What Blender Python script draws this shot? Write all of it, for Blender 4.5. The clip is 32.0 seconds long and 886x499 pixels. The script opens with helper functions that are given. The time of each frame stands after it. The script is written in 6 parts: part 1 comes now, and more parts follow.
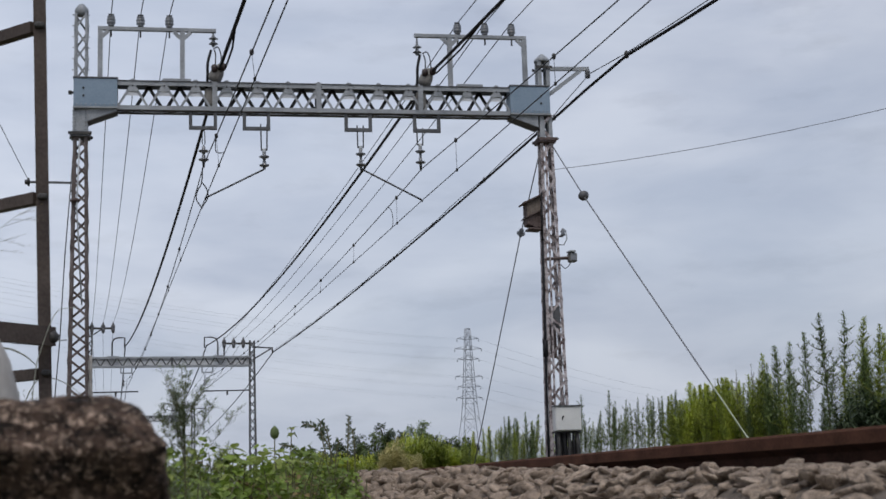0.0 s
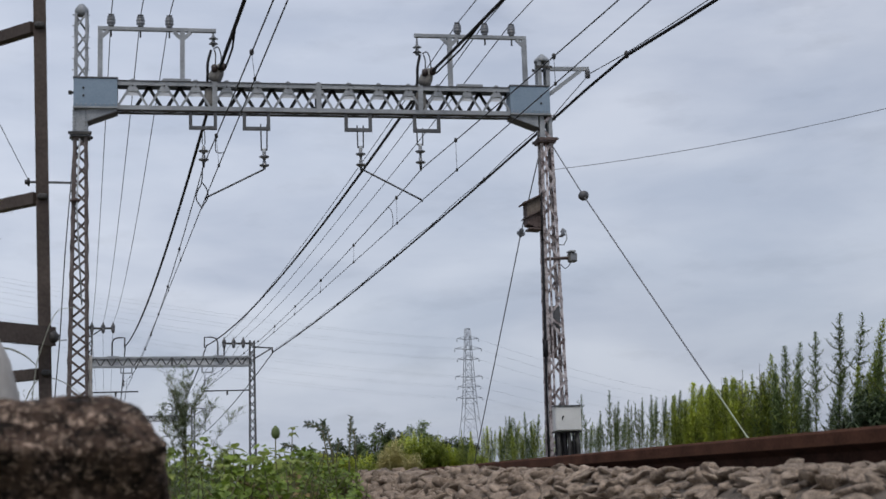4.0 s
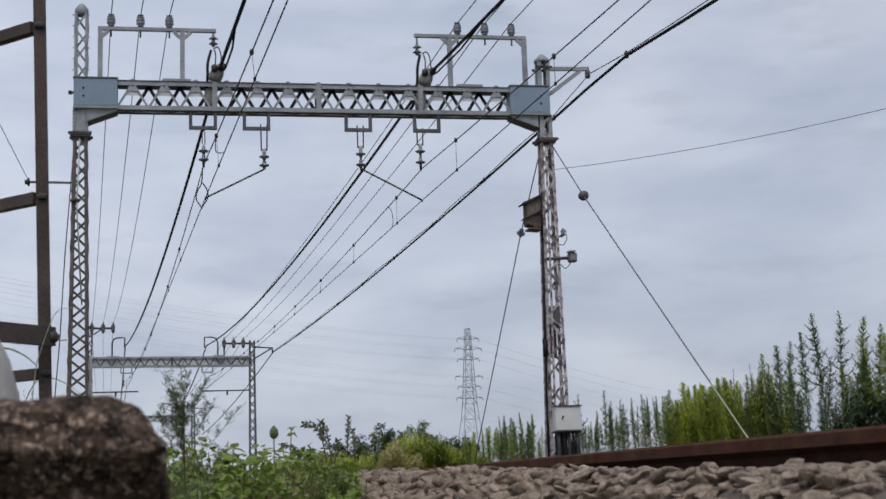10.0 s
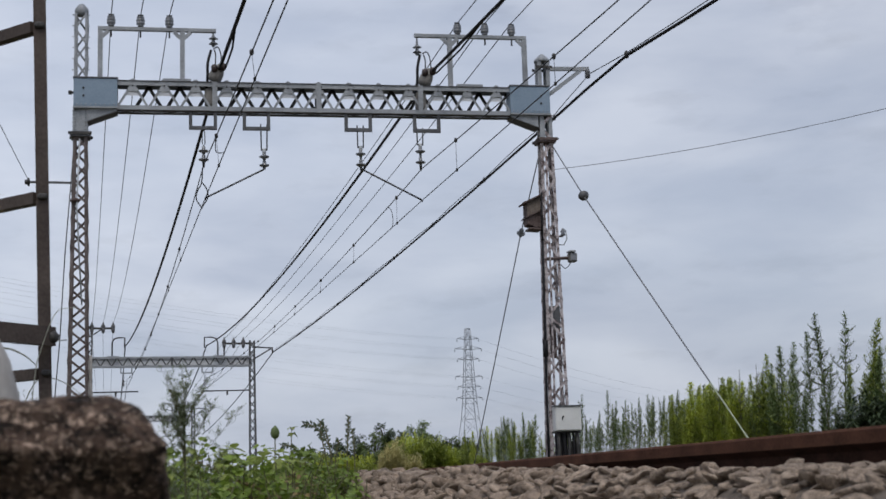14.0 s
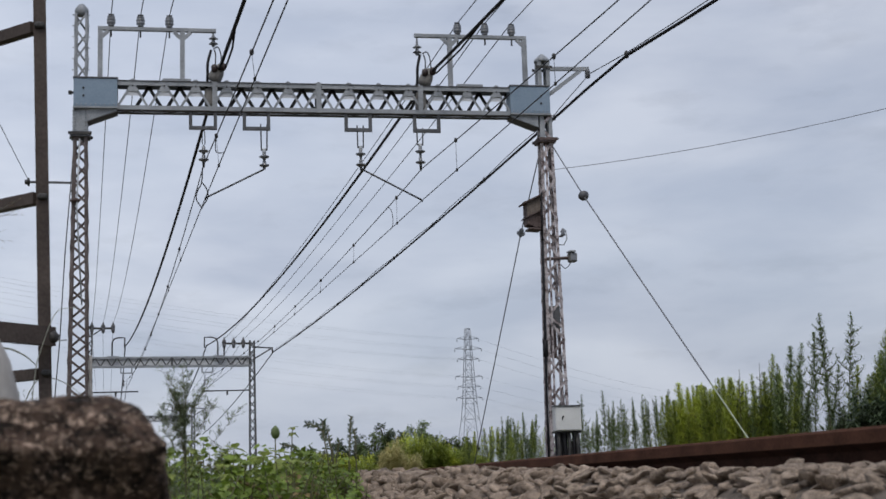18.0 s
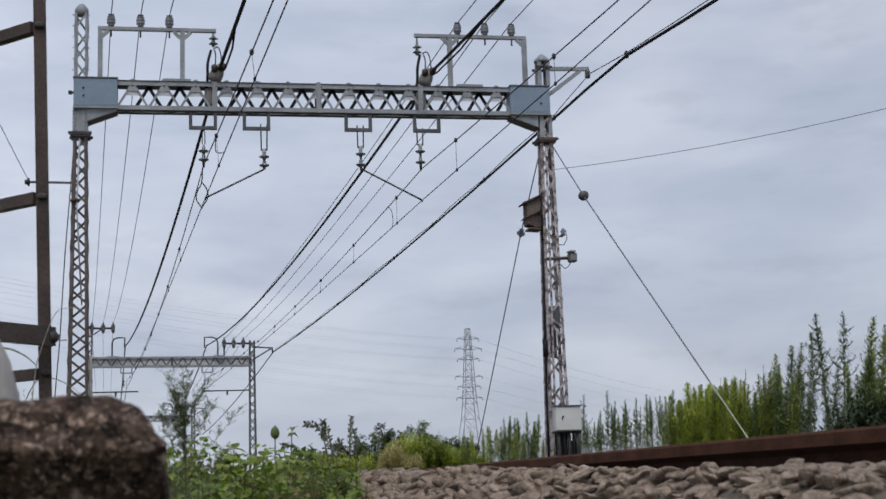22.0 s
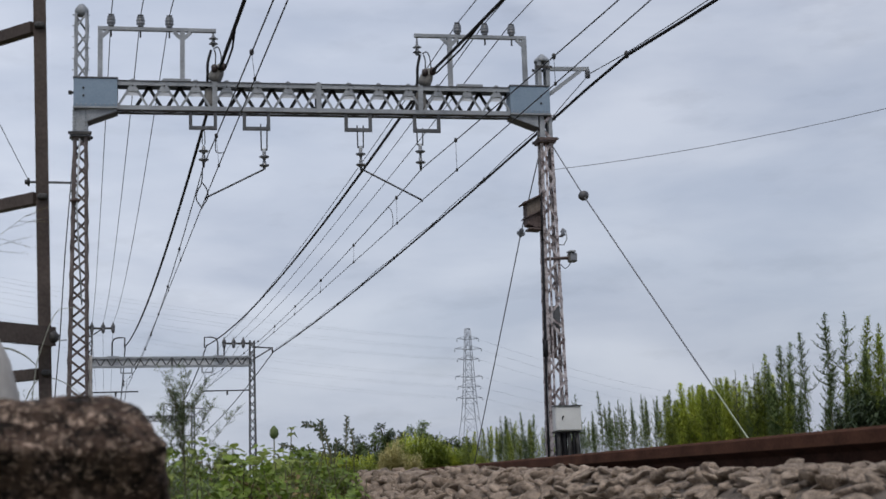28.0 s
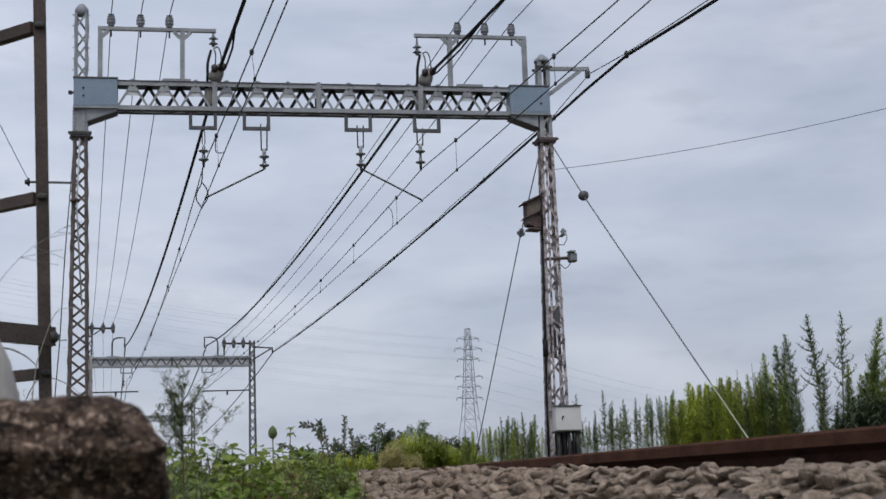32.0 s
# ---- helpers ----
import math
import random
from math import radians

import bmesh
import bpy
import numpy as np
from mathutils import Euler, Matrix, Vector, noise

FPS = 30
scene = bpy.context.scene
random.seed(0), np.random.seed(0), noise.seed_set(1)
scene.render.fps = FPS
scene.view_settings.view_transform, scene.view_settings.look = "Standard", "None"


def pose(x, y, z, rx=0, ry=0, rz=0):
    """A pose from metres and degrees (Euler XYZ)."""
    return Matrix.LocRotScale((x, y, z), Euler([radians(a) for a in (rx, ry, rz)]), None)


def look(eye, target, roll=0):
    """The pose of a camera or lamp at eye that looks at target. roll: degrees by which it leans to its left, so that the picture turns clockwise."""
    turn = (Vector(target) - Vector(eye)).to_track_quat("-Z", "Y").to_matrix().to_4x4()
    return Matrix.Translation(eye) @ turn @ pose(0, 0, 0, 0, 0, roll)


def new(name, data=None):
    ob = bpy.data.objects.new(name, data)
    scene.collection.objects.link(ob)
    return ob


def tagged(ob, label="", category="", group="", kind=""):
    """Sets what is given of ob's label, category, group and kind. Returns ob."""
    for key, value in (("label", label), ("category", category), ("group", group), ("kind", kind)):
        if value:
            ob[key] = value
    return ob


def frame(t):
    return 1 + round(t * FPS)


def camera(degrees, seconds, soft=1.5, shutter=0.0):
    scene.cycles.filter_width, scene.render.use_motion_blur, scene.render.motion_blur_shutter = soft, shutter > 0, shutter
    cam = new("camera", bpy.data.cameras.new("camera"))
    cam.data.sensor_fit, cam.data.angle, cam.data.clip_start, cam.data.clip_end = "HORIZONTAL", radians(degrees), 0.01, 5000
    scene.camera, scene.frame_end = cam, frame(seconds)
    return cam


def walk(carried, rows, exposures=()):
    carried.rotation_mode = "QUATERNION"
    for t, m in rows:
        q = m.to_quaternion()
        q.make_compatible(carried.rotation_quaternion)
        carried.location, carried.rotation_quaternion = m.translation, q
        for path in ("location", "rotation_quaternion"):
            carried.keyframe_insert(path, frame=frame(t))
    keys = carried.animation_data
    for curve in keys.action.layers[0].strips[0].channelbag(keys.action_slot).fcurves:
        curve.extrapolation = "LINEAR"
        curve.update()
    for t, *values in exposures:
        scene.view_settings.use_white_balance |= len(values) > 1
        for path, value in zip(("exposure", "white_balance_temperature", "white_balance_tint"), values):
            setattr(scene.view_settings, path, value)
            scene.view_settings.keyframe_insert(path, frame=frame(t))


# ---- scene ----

# Plan: x across the tracks, y along them, z = 0 at the rail tops. The camera lies in the verge beside the near rail.
EYE = Vector((0.0, 0.0, -0.104))
cam = camera(33.6, 32.0, soft=1.6)
cam.data.dof.use_dof = True
cam.data.dof.focus_distance = 24.0
cam.data.dof.aperture_fstop = 14.0
VIEW = look(EYE, EYE + Vector((0.23940, 0.95744, 0.16168)), -1.775)
walk(cam, [(0.0, VIEW), (32.0, VIEW)])

# ---------------------------------------------------------------- light
world = bpy.data.worlds.new("world")
scene.world = world
world.use_nodes = True
wn = world.node_tree.nodes
wl = world.node_tree.links
wn.clear()
w_out = wn.new("ShaderNodeOutputWorld")
w_sky = wn.new("ShaderNodeTexSky")
w_sky.sky_type = "NISHITA"
w_sky.sun_disc = False
w_sky.sun_elevation = radians(58)
w_sky.sun_rotation = radians(200)
w_sky.dust_density = 3.0
w_bg = wn.new("ShaderNodeBackground")
w_bg.inputs["Strength"].default_value = 0.05
w_cloud = wn.new("ShaderNodeBackground")
w_cloud.inputs["Color"].default_value = (0.60, 0.645, 0.755, 1)
w_cloud.inputs["Strength"].default_value = 0.66
w_add = wn.new("ShaderNodeAddShader")
wl.new(w_sky.outputs[0], w_bg.inputs["Color"])
wl.new(w_bg.outputs[0], w_add.inputs[0])
wl.new(w_cloud.outputs[0], w_add.inputs[1])
wl.new(w_add.outputs[0], w_out.inputs["Surface"])

sun = new("sun", bpy.data.lights.new("sun", "SUN"))
sun.data.energy = 1.3
sun.data.angle = radians(25)
sun.data.color = (1.0, 0.96, 0.89)
sun.matrix_world = look((-18, -50, 85), (0, 0, 0))


# ---------------------------------------------------------------- materials
def mat(name, c1, c2, rough=0.7, metal=0.0, scale=8.0, fine=60.0, bump=0.3, depth=0.01, vary=0.0, lo=0.35, hi=0.65, spec=0.4, trans=0.0):
    """A two-scale mottled surface: c1 and c2 mixed by a coarse noise that a fine one breaks up, with a fine relief."""
    m = bpy.data.materials.new(name)
    m.use_nodes = True
    n, l = m.node_tree.nodes, m.node_tree.links
    bsdf = n["Principled BSDF"]
    tc = n.new("ShaderNodeTexCoord")
    a = n.new("ShaderNodeTexNoise")
    a.inputs["Scale"].default_value, a.inputs["Detail"].default_value = scale, 5
    b = n.new("ShaderNodeTexNoise")
    b.inputs["Scale"].default_value, b.inputs["Detail"].default_value = fine, 4
    l.new(tc.outputs["Object"], a.inputs["Vector"])
    l.new(tc.outputs["Object"], b.inputs["Vector"])
    mix = n.new("ShaderNodeMix")
    mix.data_type = "FLOAT"
    mix.inputs[0].default_value = 0.4
    l.new(a.outputs["Fac"], mix.inputs[2])
    l.new(b.outputs["Fac"], mix.inputs[3])
    ramp = n.new("ShaderNodeValToRGB")
    ramp.color_ramp.elements[0].position, ramp.color_ramp.elements[0].color = lo, (*c1, 1)
    ramp.color_ramp.elements[1].position, ramp.color_ramp.elements[1].color = hi, (*c2, 1)
    l.new(mix.outputs[0], ramp.inputs["Fac"])
    last = ramp.outputs["Color"]
    if vary:
        info = n.new("ShaderNodeObjectInfo")
        geo = n.new("ShaderNodeNewGeometry")
        add = n.new("ShaderNodeMath")
        add.operation = "ADD"
        l.new(info.outputs["Random"], add.inputs[0])
        l.new(geo.outputs["Random Per Island"], add.inputs[1])
        rng = n.new("ShaderNodeMapRange")
        rng.inputs["From Max"].default_value = 2.0
        rng.inputs["To Min"].default_value, rng.inputs["To Max"].default_value = 1 - vary, 1 + vary
        l.new(add.outputs[0], rng.inputs["Value"])
        hsv = n.new("ShaderNodeHueSaturation")
        l.new(rng.outputs[0], hsv.inputs["Value"])
        l.new(last, hsv.inputs["Color"])
        last = hsv.outputs["Color"]
    l.new(last, bsdf.inputs["Base Color"])
    bsdf.inputs["Roughness"].default_value, bsdf.inputs["Metallic"].default_value = rough, metal
    bsdf.inputs["Specular IOR Level"].default_value = spec
    if bump:
        bp = n.new("ShaderNodeBump")
        bp.inputs["Strength"].default_value, bp.inputs["Distance"].default_value = bump, depth
        l.new(mix.outputs[0], bp.inputs["Height"])
        l.new(bp.outputs[0], bsdf.inputs["Normal"])
    if trans:
        out = n["Material Output"]
        tr = n.new("ShaderNodeBsdfTranslucent")
        l.new(last, tr.inputs["Color"])
        ms = n.new("ShaderNodeMixShader")
        ms.inputs[0].default_value = trans
        l.new(bsdf.outputs[0], ms.inputs[1])
        l.new(tr.outputs[0], ms.inputs[2])
        l.new(ms.outputs[0], out.inputs["Surface"])
    return m


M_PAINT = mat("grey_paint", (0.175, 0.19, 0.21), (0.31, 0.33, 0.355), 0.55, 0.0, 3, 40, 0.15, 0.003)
# Darker grey paint; on the girder it carries back-face and underside shade.
M_PAINT_DK = mat("grey_paint_dark", (0.045, 0.046, 0.05), (0.11, 0.115, 0.125), 0.6, 0.0, 4, 40, 0.2, 0.003)
M_BLUE = mat("blue_grey_paint", (0.16, 0.225, 0.30), (0.215, 0.285, 0.365), 0.5, 0.0, 2, 30, 0.12, 0.003)
M_RUST = mat("rusty_steel", (0.045, 0.030, 0.028), (0.145, 0.112, 0.106), 0.85, 0.0, 5, 50, 0.5, 0.004)
M_RUST_PALE = mat("rust_and_faded_paint", (0.06, 0.036, 0.034), (0.46, 0.425, 0.44), 0.8, 0.0, 9, 45, 0.5, 0.004, lo=0.40, hi=0.57)
M_FENCE = mat("brown_fence_steel", (0.034, 0.025, 0.022), (0.080, 0.062, 0.054), 0.8, 0.0, 6, 90, 0.4, 0.003)
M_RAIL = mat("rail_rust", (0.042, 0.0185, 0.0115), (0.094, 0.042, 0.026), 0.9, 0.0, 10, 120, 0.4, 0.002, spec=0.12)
# Rail rust again, darkened to paint in the shade under the head's overhang.
M_WEB = mat("shaded_rail_web", (0.017, 0.0085, 0.0062), (0.046, 0.022, 0.015), 0.95, 0.0, 14, 120, 0.4, 0.002, spec=0.08)
M_RAILTOP = mat("rail_running_top", (0.30, 0.28, 0.27), (0.42, 0.40, 0.38), 0.3, 0.9, 20, 200, 0.1, 0.001)
M_STONE = mat("ballast_stone", (0.098, 0.075, 0.058), (0.382, 0.306, 0.242), 0.9, 0.0, 2.2, 11, 0.9, 0.02, vary=0.32, spec=0.2)
M_STONE_J = mat("ballast_stone_mass", (0.080, 0.060, 0.046), (0.31, 0.246, 0.194), 0.9, 0.0, 24, 120, 0.7, 0.010, vary=0.32, spec=0.2)
M_BED = mat("ballast_bed", (0.05, 0.04, 0.033), (0.17, 0.14, 0.115), 0.95, 0.0, 14, 45, 1.0, 0.03)
M_CONC = mat("old_concrete", (0.006, 0.0041, 0.0031), (0.094, 0.062, 0.046), 0.92, 0.0, 46, 150, 1.0, 0.010, lo=0.40, hi=0.64, spec=0.2)


def add_aggregate(m, scale, light):
    """Pale pebbles of two sizes set into a dark ground."""
    n, l = m.node_tree.nodes, m.node_tree.links
    bsdf = n["Principled BSDF"]
    last = bsdf.inputs["Base Color"].links[0].from_socket
    tc = n.new("ShaderNodeTexCoord")
    warp = n.new("ShaderNodeTexNoise")
    warp.inputs["Scale"].default_value, warp.inputs["Detail"].default_value = scale * 1.6, 4
    l.new(tc.outputs["Object"], warp.inputs["Vector"])
    bend_by = n.new("ShaderNodeVectorMath")
    bend_by.operation = "MULTIPLY_ADD"
    bend_by.inputs[1].default_value = (0.022, 0.022, 0.022)
    l.new(warp.outputs["Color"], bend_by.inputs[0])
    l.new(tc.outputs["Object"], bend_by.inputs[2])
    for k, f in ((scale, 0.55), (scale * 2.1, 0.50)):
        v = n.new("ShaderNodeTexVoronoi")
        v.inputs["Scale"].default_value = k
        l.new(bend_by.outputs[0], v.inputs["Vector"])
        pick = n.new("ShaderNodeSeparateColor")
        l.new(v.outputs["Color"], pick.inputs[0])
        keep = n.new("ShaderNodeMapRange")
        keep.inputs["From Min"].default_value, keep.inputs["From Max"].default_value = 0.42, 1.0
        l.new(pick.outputs[0], keep.inputs["Value"])
        edge = n.new("ShaderNodeMapRange")
        edge.inputs["From Min"].default_value, edge.inputs["From Max"].default_value = f, f - 0.42
        l.new(v.outputs["Distance"], edge.inputs["Value"])
        fac = n.new("ShaderNodeMath")
        fac.operation = "MULTIPLY"
        l.new(keep.outputs[0], fac.inputs[0])
        l.new(edge.outputs[0], fac.inputs[1])
        mix = n.new("ShaderNodeMix")
        mix.data_type = "RGBA"
        l.new(fac.outputs[0], mix.inputs[0])
        l.new(last, mix.inputs[6])
        mix.inputs[7].default_value = (*light, 1)
        last = mix.outputs[2]
    l.new(last, bsdf.inputs["Base Color"])


add_aggregate(M_CONC, 88, (0.42, 0.318, 0.25))
M_PALE = mat("pale_concrete", (0.29, 0.275, 0.26), (0.44, 0.42, 0.395), 0.85, 0.0, 10, 60, 0.3, 0.003)
M_SLEEPER = mat("concrete_sleeper", (0.22, 0.20, 0.18), (0.34, 0.31, 0.28), 0.9, 0.0, 6, 60, 0.4, 0.004)
M_SOIL = mat("soil", (0.07, 0.06, 0.035), (0.14, 0.13, 0.07), 0.95, 0.0, 3, 30, 0.8, 0.03)
M_BLACK = mat("black_cable", (0.008, 0.008, 0.010), (0.02, 0.02, 0.023), 0.75, 0.0, 8, 60, 0.1, 0.002, spec=0.2)
M_WIRE = mat("dull_copper_wire", (0.02, 0.021, 0.024), (0.048, 0.05, 0.055), 0.65, 0.0, 8, 60, 0.1, 0.001, spec=0.3)
M_WIRE_LT = mat("weathered_wire", (0.10, 0.105, 0.12), (0.165, 0.17, 0.185), 0.5, 0.2, 8, 60, 0.1, 0.001)
M_GALV = mat("galvanised_steel", (0.28, 0.30, 0.32), (0.42, 0.44, 0.46), 0.5, 0.4, 6, 50, 0.1, 0.002)
M_CERAM = mat("grey_porcelain", (0.12, 0.13, 0.145), (0.20, 0.21, 0.235), 0.25, 0.0, 9, 70, 0.05, 0.001)
M_CERAM_DK = mat("dark_porcelain", (0.05, 0.05, 0.055), (0.11, 0.11, 0.12), 0.3, 0.0, 9, 70, 0.05, 0.001)
M_BOX = mat("off_white_enamel", (0.52, 0.53, 0.53), (0.62, 0.63, 0.62), 0.4, 0.0, 3, 60, 0.05, 0.001)
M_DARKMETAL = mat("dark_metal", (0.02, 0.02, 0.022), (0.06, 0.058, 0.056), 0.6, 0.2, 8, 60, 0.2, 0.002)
M_GUARD = mat("pale_plastic", (0.24, 0.27, 0.19), (0.32, 0.35, 0.26), 0.5, 0.0, 5, 60, 0.05, 0.001)
M_PLATE = mat("pale_grey_web_paint", (0.42, 0.445, 0.48), (0.60, 0.625, 0.66), 0.6, 0.0, 2, 30, 0.1, 0.003)
M_MAST = mat("grey_brown_steel", (0.048, 0.036, 0.034), (0.165, 0.142, 0.140), 0.8, 0.0, 4, 50, 0.4, 0.004)
# Grey paint for the drop frames, with their underside shade in the colour.
M_FRAME = mat("shaded_grey_paint", (0.048, 0.051, 0.057), (0.105, 0.110, 0.120), 0.6, 0.0, 4, 40, 0.2, 0.003)
M_KNOB = mat("dark_brown_porcelain", (0.016, 0.010, 0.010), (0.045, 0.030, 0.030), 0.4, 0.0, 9, 60, 0.1, 0.002)
M_BOARD = mat("weathered_board", (0.075, 0.060, 0.050), (0.20, 0.170, 0.148), 0.85, 0.0, 6, 70, 0.4, 0.003)
M_SLEEVE = mat("grey_rubber_sleeve", (0.125, 0.122, 0.118), (0.22, 0.213, 0.205), 0.8, 0.0, 8, 40, 0.4, 0.01)
# Distance haze is mixed into these two colours, pale and bluish.
M_FAR = mat("hazy_far_steel", (0.23, 0.255, 0.29), (0.32, 0.345, 0.385), 0.7, 0.0, 0.2, 3, 0, 0.01)
M_FARWIRE = mat("hazy_far_conductor", (0.28, 0.31, 0.36), (0.34, 0.37, 0.42), 0.7, 0.0, 0.2, 3, 0, 0.01)

M_LEAF_DK = mat("dark_green_leaf", (0.078, 0.115, 0.040), (0.180, 0.240, 0.090), 0.55, 0, 6, 40, 0, 0.01, vary=0.35, trans=0.4)
M_LEAF_MD = mat("green_leaf", (0.165, 0.212, 0.034), (0.32, 0.375, 0.07), 0.55, 0, 6, 40, 0, 0.01, vary=0.35, trans=0.4)
M_LEAF_YL = mat("yellow_green_leaf", (0.30, 0.36, 0.045), (0.52, 0.56, 0.09), 0.55, 0, 6, 40, 0, 0.01, vary=0.3, trans=0.55)
M_LEAF_LT = mat("light_green_leaf", (0.30, 0.362, 0.052), (0.53, 0.575, 0.105), 0.55, 0, 6, 40, 0, 0.01, vary=0.35, trans=0.55)
M_LEAF_DP = mat("deep_green_leaf", (0.026, 0.042, 0.020), (0.062, 0.088, 0.042), 0.55, 0, 6, 40, 0, 0.01, vary=0.35, trans=0.25)
M_LEAF_VN = mat("fresh_vine_leaf", (0.074, 0.124, 0.016), (0.226, 0.306, 0.052), 0.5, 0, 12, 60, 0.1, 0.003, vary=0.4, trans=0.35)
M_LEAF_HB = mat("pale_herb_leaf", (0.150, 0.195, 0.045), (0.33, 0.39, 0.11), 0.5, 0, 12, 60, 0.1, 0.003, vary=0.35, trans=0.45)
M_LEAF_FE = mat("grey_green_leaf", (0.10, 0.135, 0.068), (0.21, 0.255, 0.145), 0.6, 0, 12, 60, 0, 0.003, vary=0.3, trans=0.3)
M_DRY = mat("dry_grass", (0.35, 0.315, 0.13), (0.54, 0.49, 0.24), 0.8, 0, 6, 40, 0, 0.01, vary=0.3, trans=0.3)
M_STRAW = mat("bleached_grass", (0.20, 0.21, 0.17), (0.33, 0.34, 0.29), 0.8, 0, 8, 60, 0, 0.01, vary=0.3, trans=0.3)
M_WITHER = mat("withered_leaf", (0.13, 0.095, 0.04), (0.26, 0.20, 0.095), 0.8, 0, 12, 60, 0, 0.01, vary=0.3, trans=0.3)
M_STEM = mat("weed_stem", (0.06, 0.065, 0.028), (0.12, 0.11, 0.055), 0.7, 0, 10, 60, 0, 0.01)
M_BARK = mat("bark", (0.05, 0.04, 0.03), (0.11, 0.09, 0.07), 0.9, 0, 10, 60, 0.5, 0.01)


# ---------------------------------------------------------------- mesh helpers
def put(name, verts, faces, material, parent=None, label="", smooth=False):
    me = bpy.data.meshes.new(name)
    me.from_pydata([tuple(v) for v in verts], [], faces)
    me.materials.append(material)
    if smooth:
        me.polygons.foreach_set("use_smooth", [True] * len(me.polygons))
    me.update()
    ob = new(name, me)
    if parent:
        ob.parent = parent
    if label:
        ob["label"] = label
    return ob


def part(name, bm, material, parent=None, label="", smooth=False):
    me = bpy.data.meshes.new(name)
    bm.normal_update()
    bm.to_mesh(me)
    bm.free()
    me.materials.append(material)
    if smooth:
        me.polygons.foreach_set("use_smooth", [True] * len(me.polygons))
    ob = new(name, me)
    if parent:
        ob.parent = parent
    if label:
        ob["label"] = label
    return ob


def thing(name, m, label, category, group="", kind=""):
    ob = new(name)
    ob.empty_display_size = 0.1
    ob.matrix_world = m
    return tagged(ob, label, category, group, kind)


def axes(p, q, side):
    """The way from p to q and two directions square to it; the first lies as near to side as it can."""
    d = (Vector(q) - Vector(p)).normalized()
    s = Vector(side) - d * d.dot(Vector(side))
    if s.length < 1e-4:
        s = d.orthogonal()
    s.normalize()
    return d, s, d.cross(s)


BOX_FACES = [(0, 1, 2, 3), (7, 6, 5, 4), (0, 4, 5, 1), (1, 5, 6, 2), (2, 6, 7, 3), (3, 7, 4, 0)]


def bar(name, p, q, w, t, material, parent=None, side=(0, 0, 1), label=""):
    """A flat bar from p to q, w wide along side and t thick."""
    d, s, o = axes(p, q, side)
    vs = []
    for e in (Vector(p), Vector(q)):
        for a, b in ((-1, -1), (1, -1), (1, 1), (-1, 1)):
            vs.append(e + s * a * w / 2 + o * b * t / 2)
    return put(name, vs, BOX_FACES, material, parent, label)


def angle_bar(name, p, q, w, t, material, parent=None, a=(1, 0, 0), b=(0, 1, 0), label=""):
    """An L section: its outer corner runs from p to q, and its legs of width w lie along a and b."""
    a, b = Vector(a), Vector(b)
    vs, prof = [], [(0, 0), (w, 0), (w, t), (t, t), (t, w), (0, w)]
    for e in (Vector(p), Vector(q)):
        vs += [e + a * x + b * y for x, y in prof]
    fs = [(i, (i + 1) % 6, 6 + (i + 1) % 6, 6 + i) for i in range(6)]
    fs += [(0, 3, 2, 1), (0, 5, 4, 3), (6, 7, 8, 9), (6, 9, 10, 11)]
    return put(name, vs, fs, material, parent, label)


def box(bm, x0, y0, z0, x1, y1, z1, bevel=0.0):
    r = bmesh.ops.create_cube(bm, size=1.0, matrix=Matrix.Translation(((x0 + x1) / 2, (y0 + y1) / 2, (z0 + z1) / 2)) @ Matrix.Diagonal((x1 - x0, y1 - y0, z1 - z0, 1)))
    if bevel:
        es = list({e for v in r["verts"] for e in v.link_edges})
        bmesh.ops.bevel(bm, geom=es, offset=bevel, segments=2, affect="EDGES", profile=0.5)
    return bm


def box_part(name, x0, y0, z0, x1, y1, z1, material, parent=None, label="", bevel=0.0):
    return part(name, box(bmesh.new(), x0, y0, z0, x1, y1, z1, bevel), material, parent, label)


def tube_mesh(pts, r, n=6):
    """Vertices and faces of a round tube along pts; r is one radius or one for each point."""
    pts = [Vector(p) for p in pts]
    rs = r if isinstance(r, (list, tuple)) else [r] * len(pts)
    vs, fs, ref = [], [], None
    for i, p in enumerate(pts):
        d = (pts[min(i + 1, len(pts) - 1)] - pts[max(i - 1, 0)]).normalized()
        if ref is None:
            ref = d.orthogonal().normalized()
        s = (ref - d * ref.dot(d)).normalized()
        ref, o = s, d.cross(s)
        for k in range(n):
            a = 2 * math.pi * k / n
            vs.append(p + (s * math.cos(a) + o * math.sin(a)) * rs[i])
    for i in range(len(pts) - 1):
        for k in range(n):
            fs.append((i * n + k, i * n + (k + 1) % n, (i + 1) * n + (k + 1) % n, (i + 1) * n + k))
    fs.append(tuple(range(n - 1, -1, -1)))
    fs.append(tuple(range((len(pts) - 1) * n, len(pts) * n)))
    return vs, fs


def tube(name, pts, r, material, parent=None, label="", n=6):
    vs, fs = tube_mesh(pts, r, n)
    return put(name, vs, fs, material, parent, label, smooth=True)


def lathe(name, profile, m, material, parent=None, label="", n=12):
    """A turned body: profile of (radius, height) pairs about m's z axis."""
    vs, fs = [], []
    for r, z in profile:
        for k in range(n):
            a = 2 * math.pi * k / n
            vs.append(m @ Vector((r * math.cos(a), r * math.sin(a), z)))
    for i in range(len(profile) - 1):
        for k in range(n):
            fs.append((i * n + k, i * n + (k + 1) % n, (i + 1) * n + (k + 1) % n, (i + 1) * n + k))
    fs.append(tuple(range(n - 1, -1, -1)))
    fs.append(tuple(range((len(profile) - 1) * n, len(profile) * n)))
    return put(name, vs, fs, material, parent, label, smooth=True)


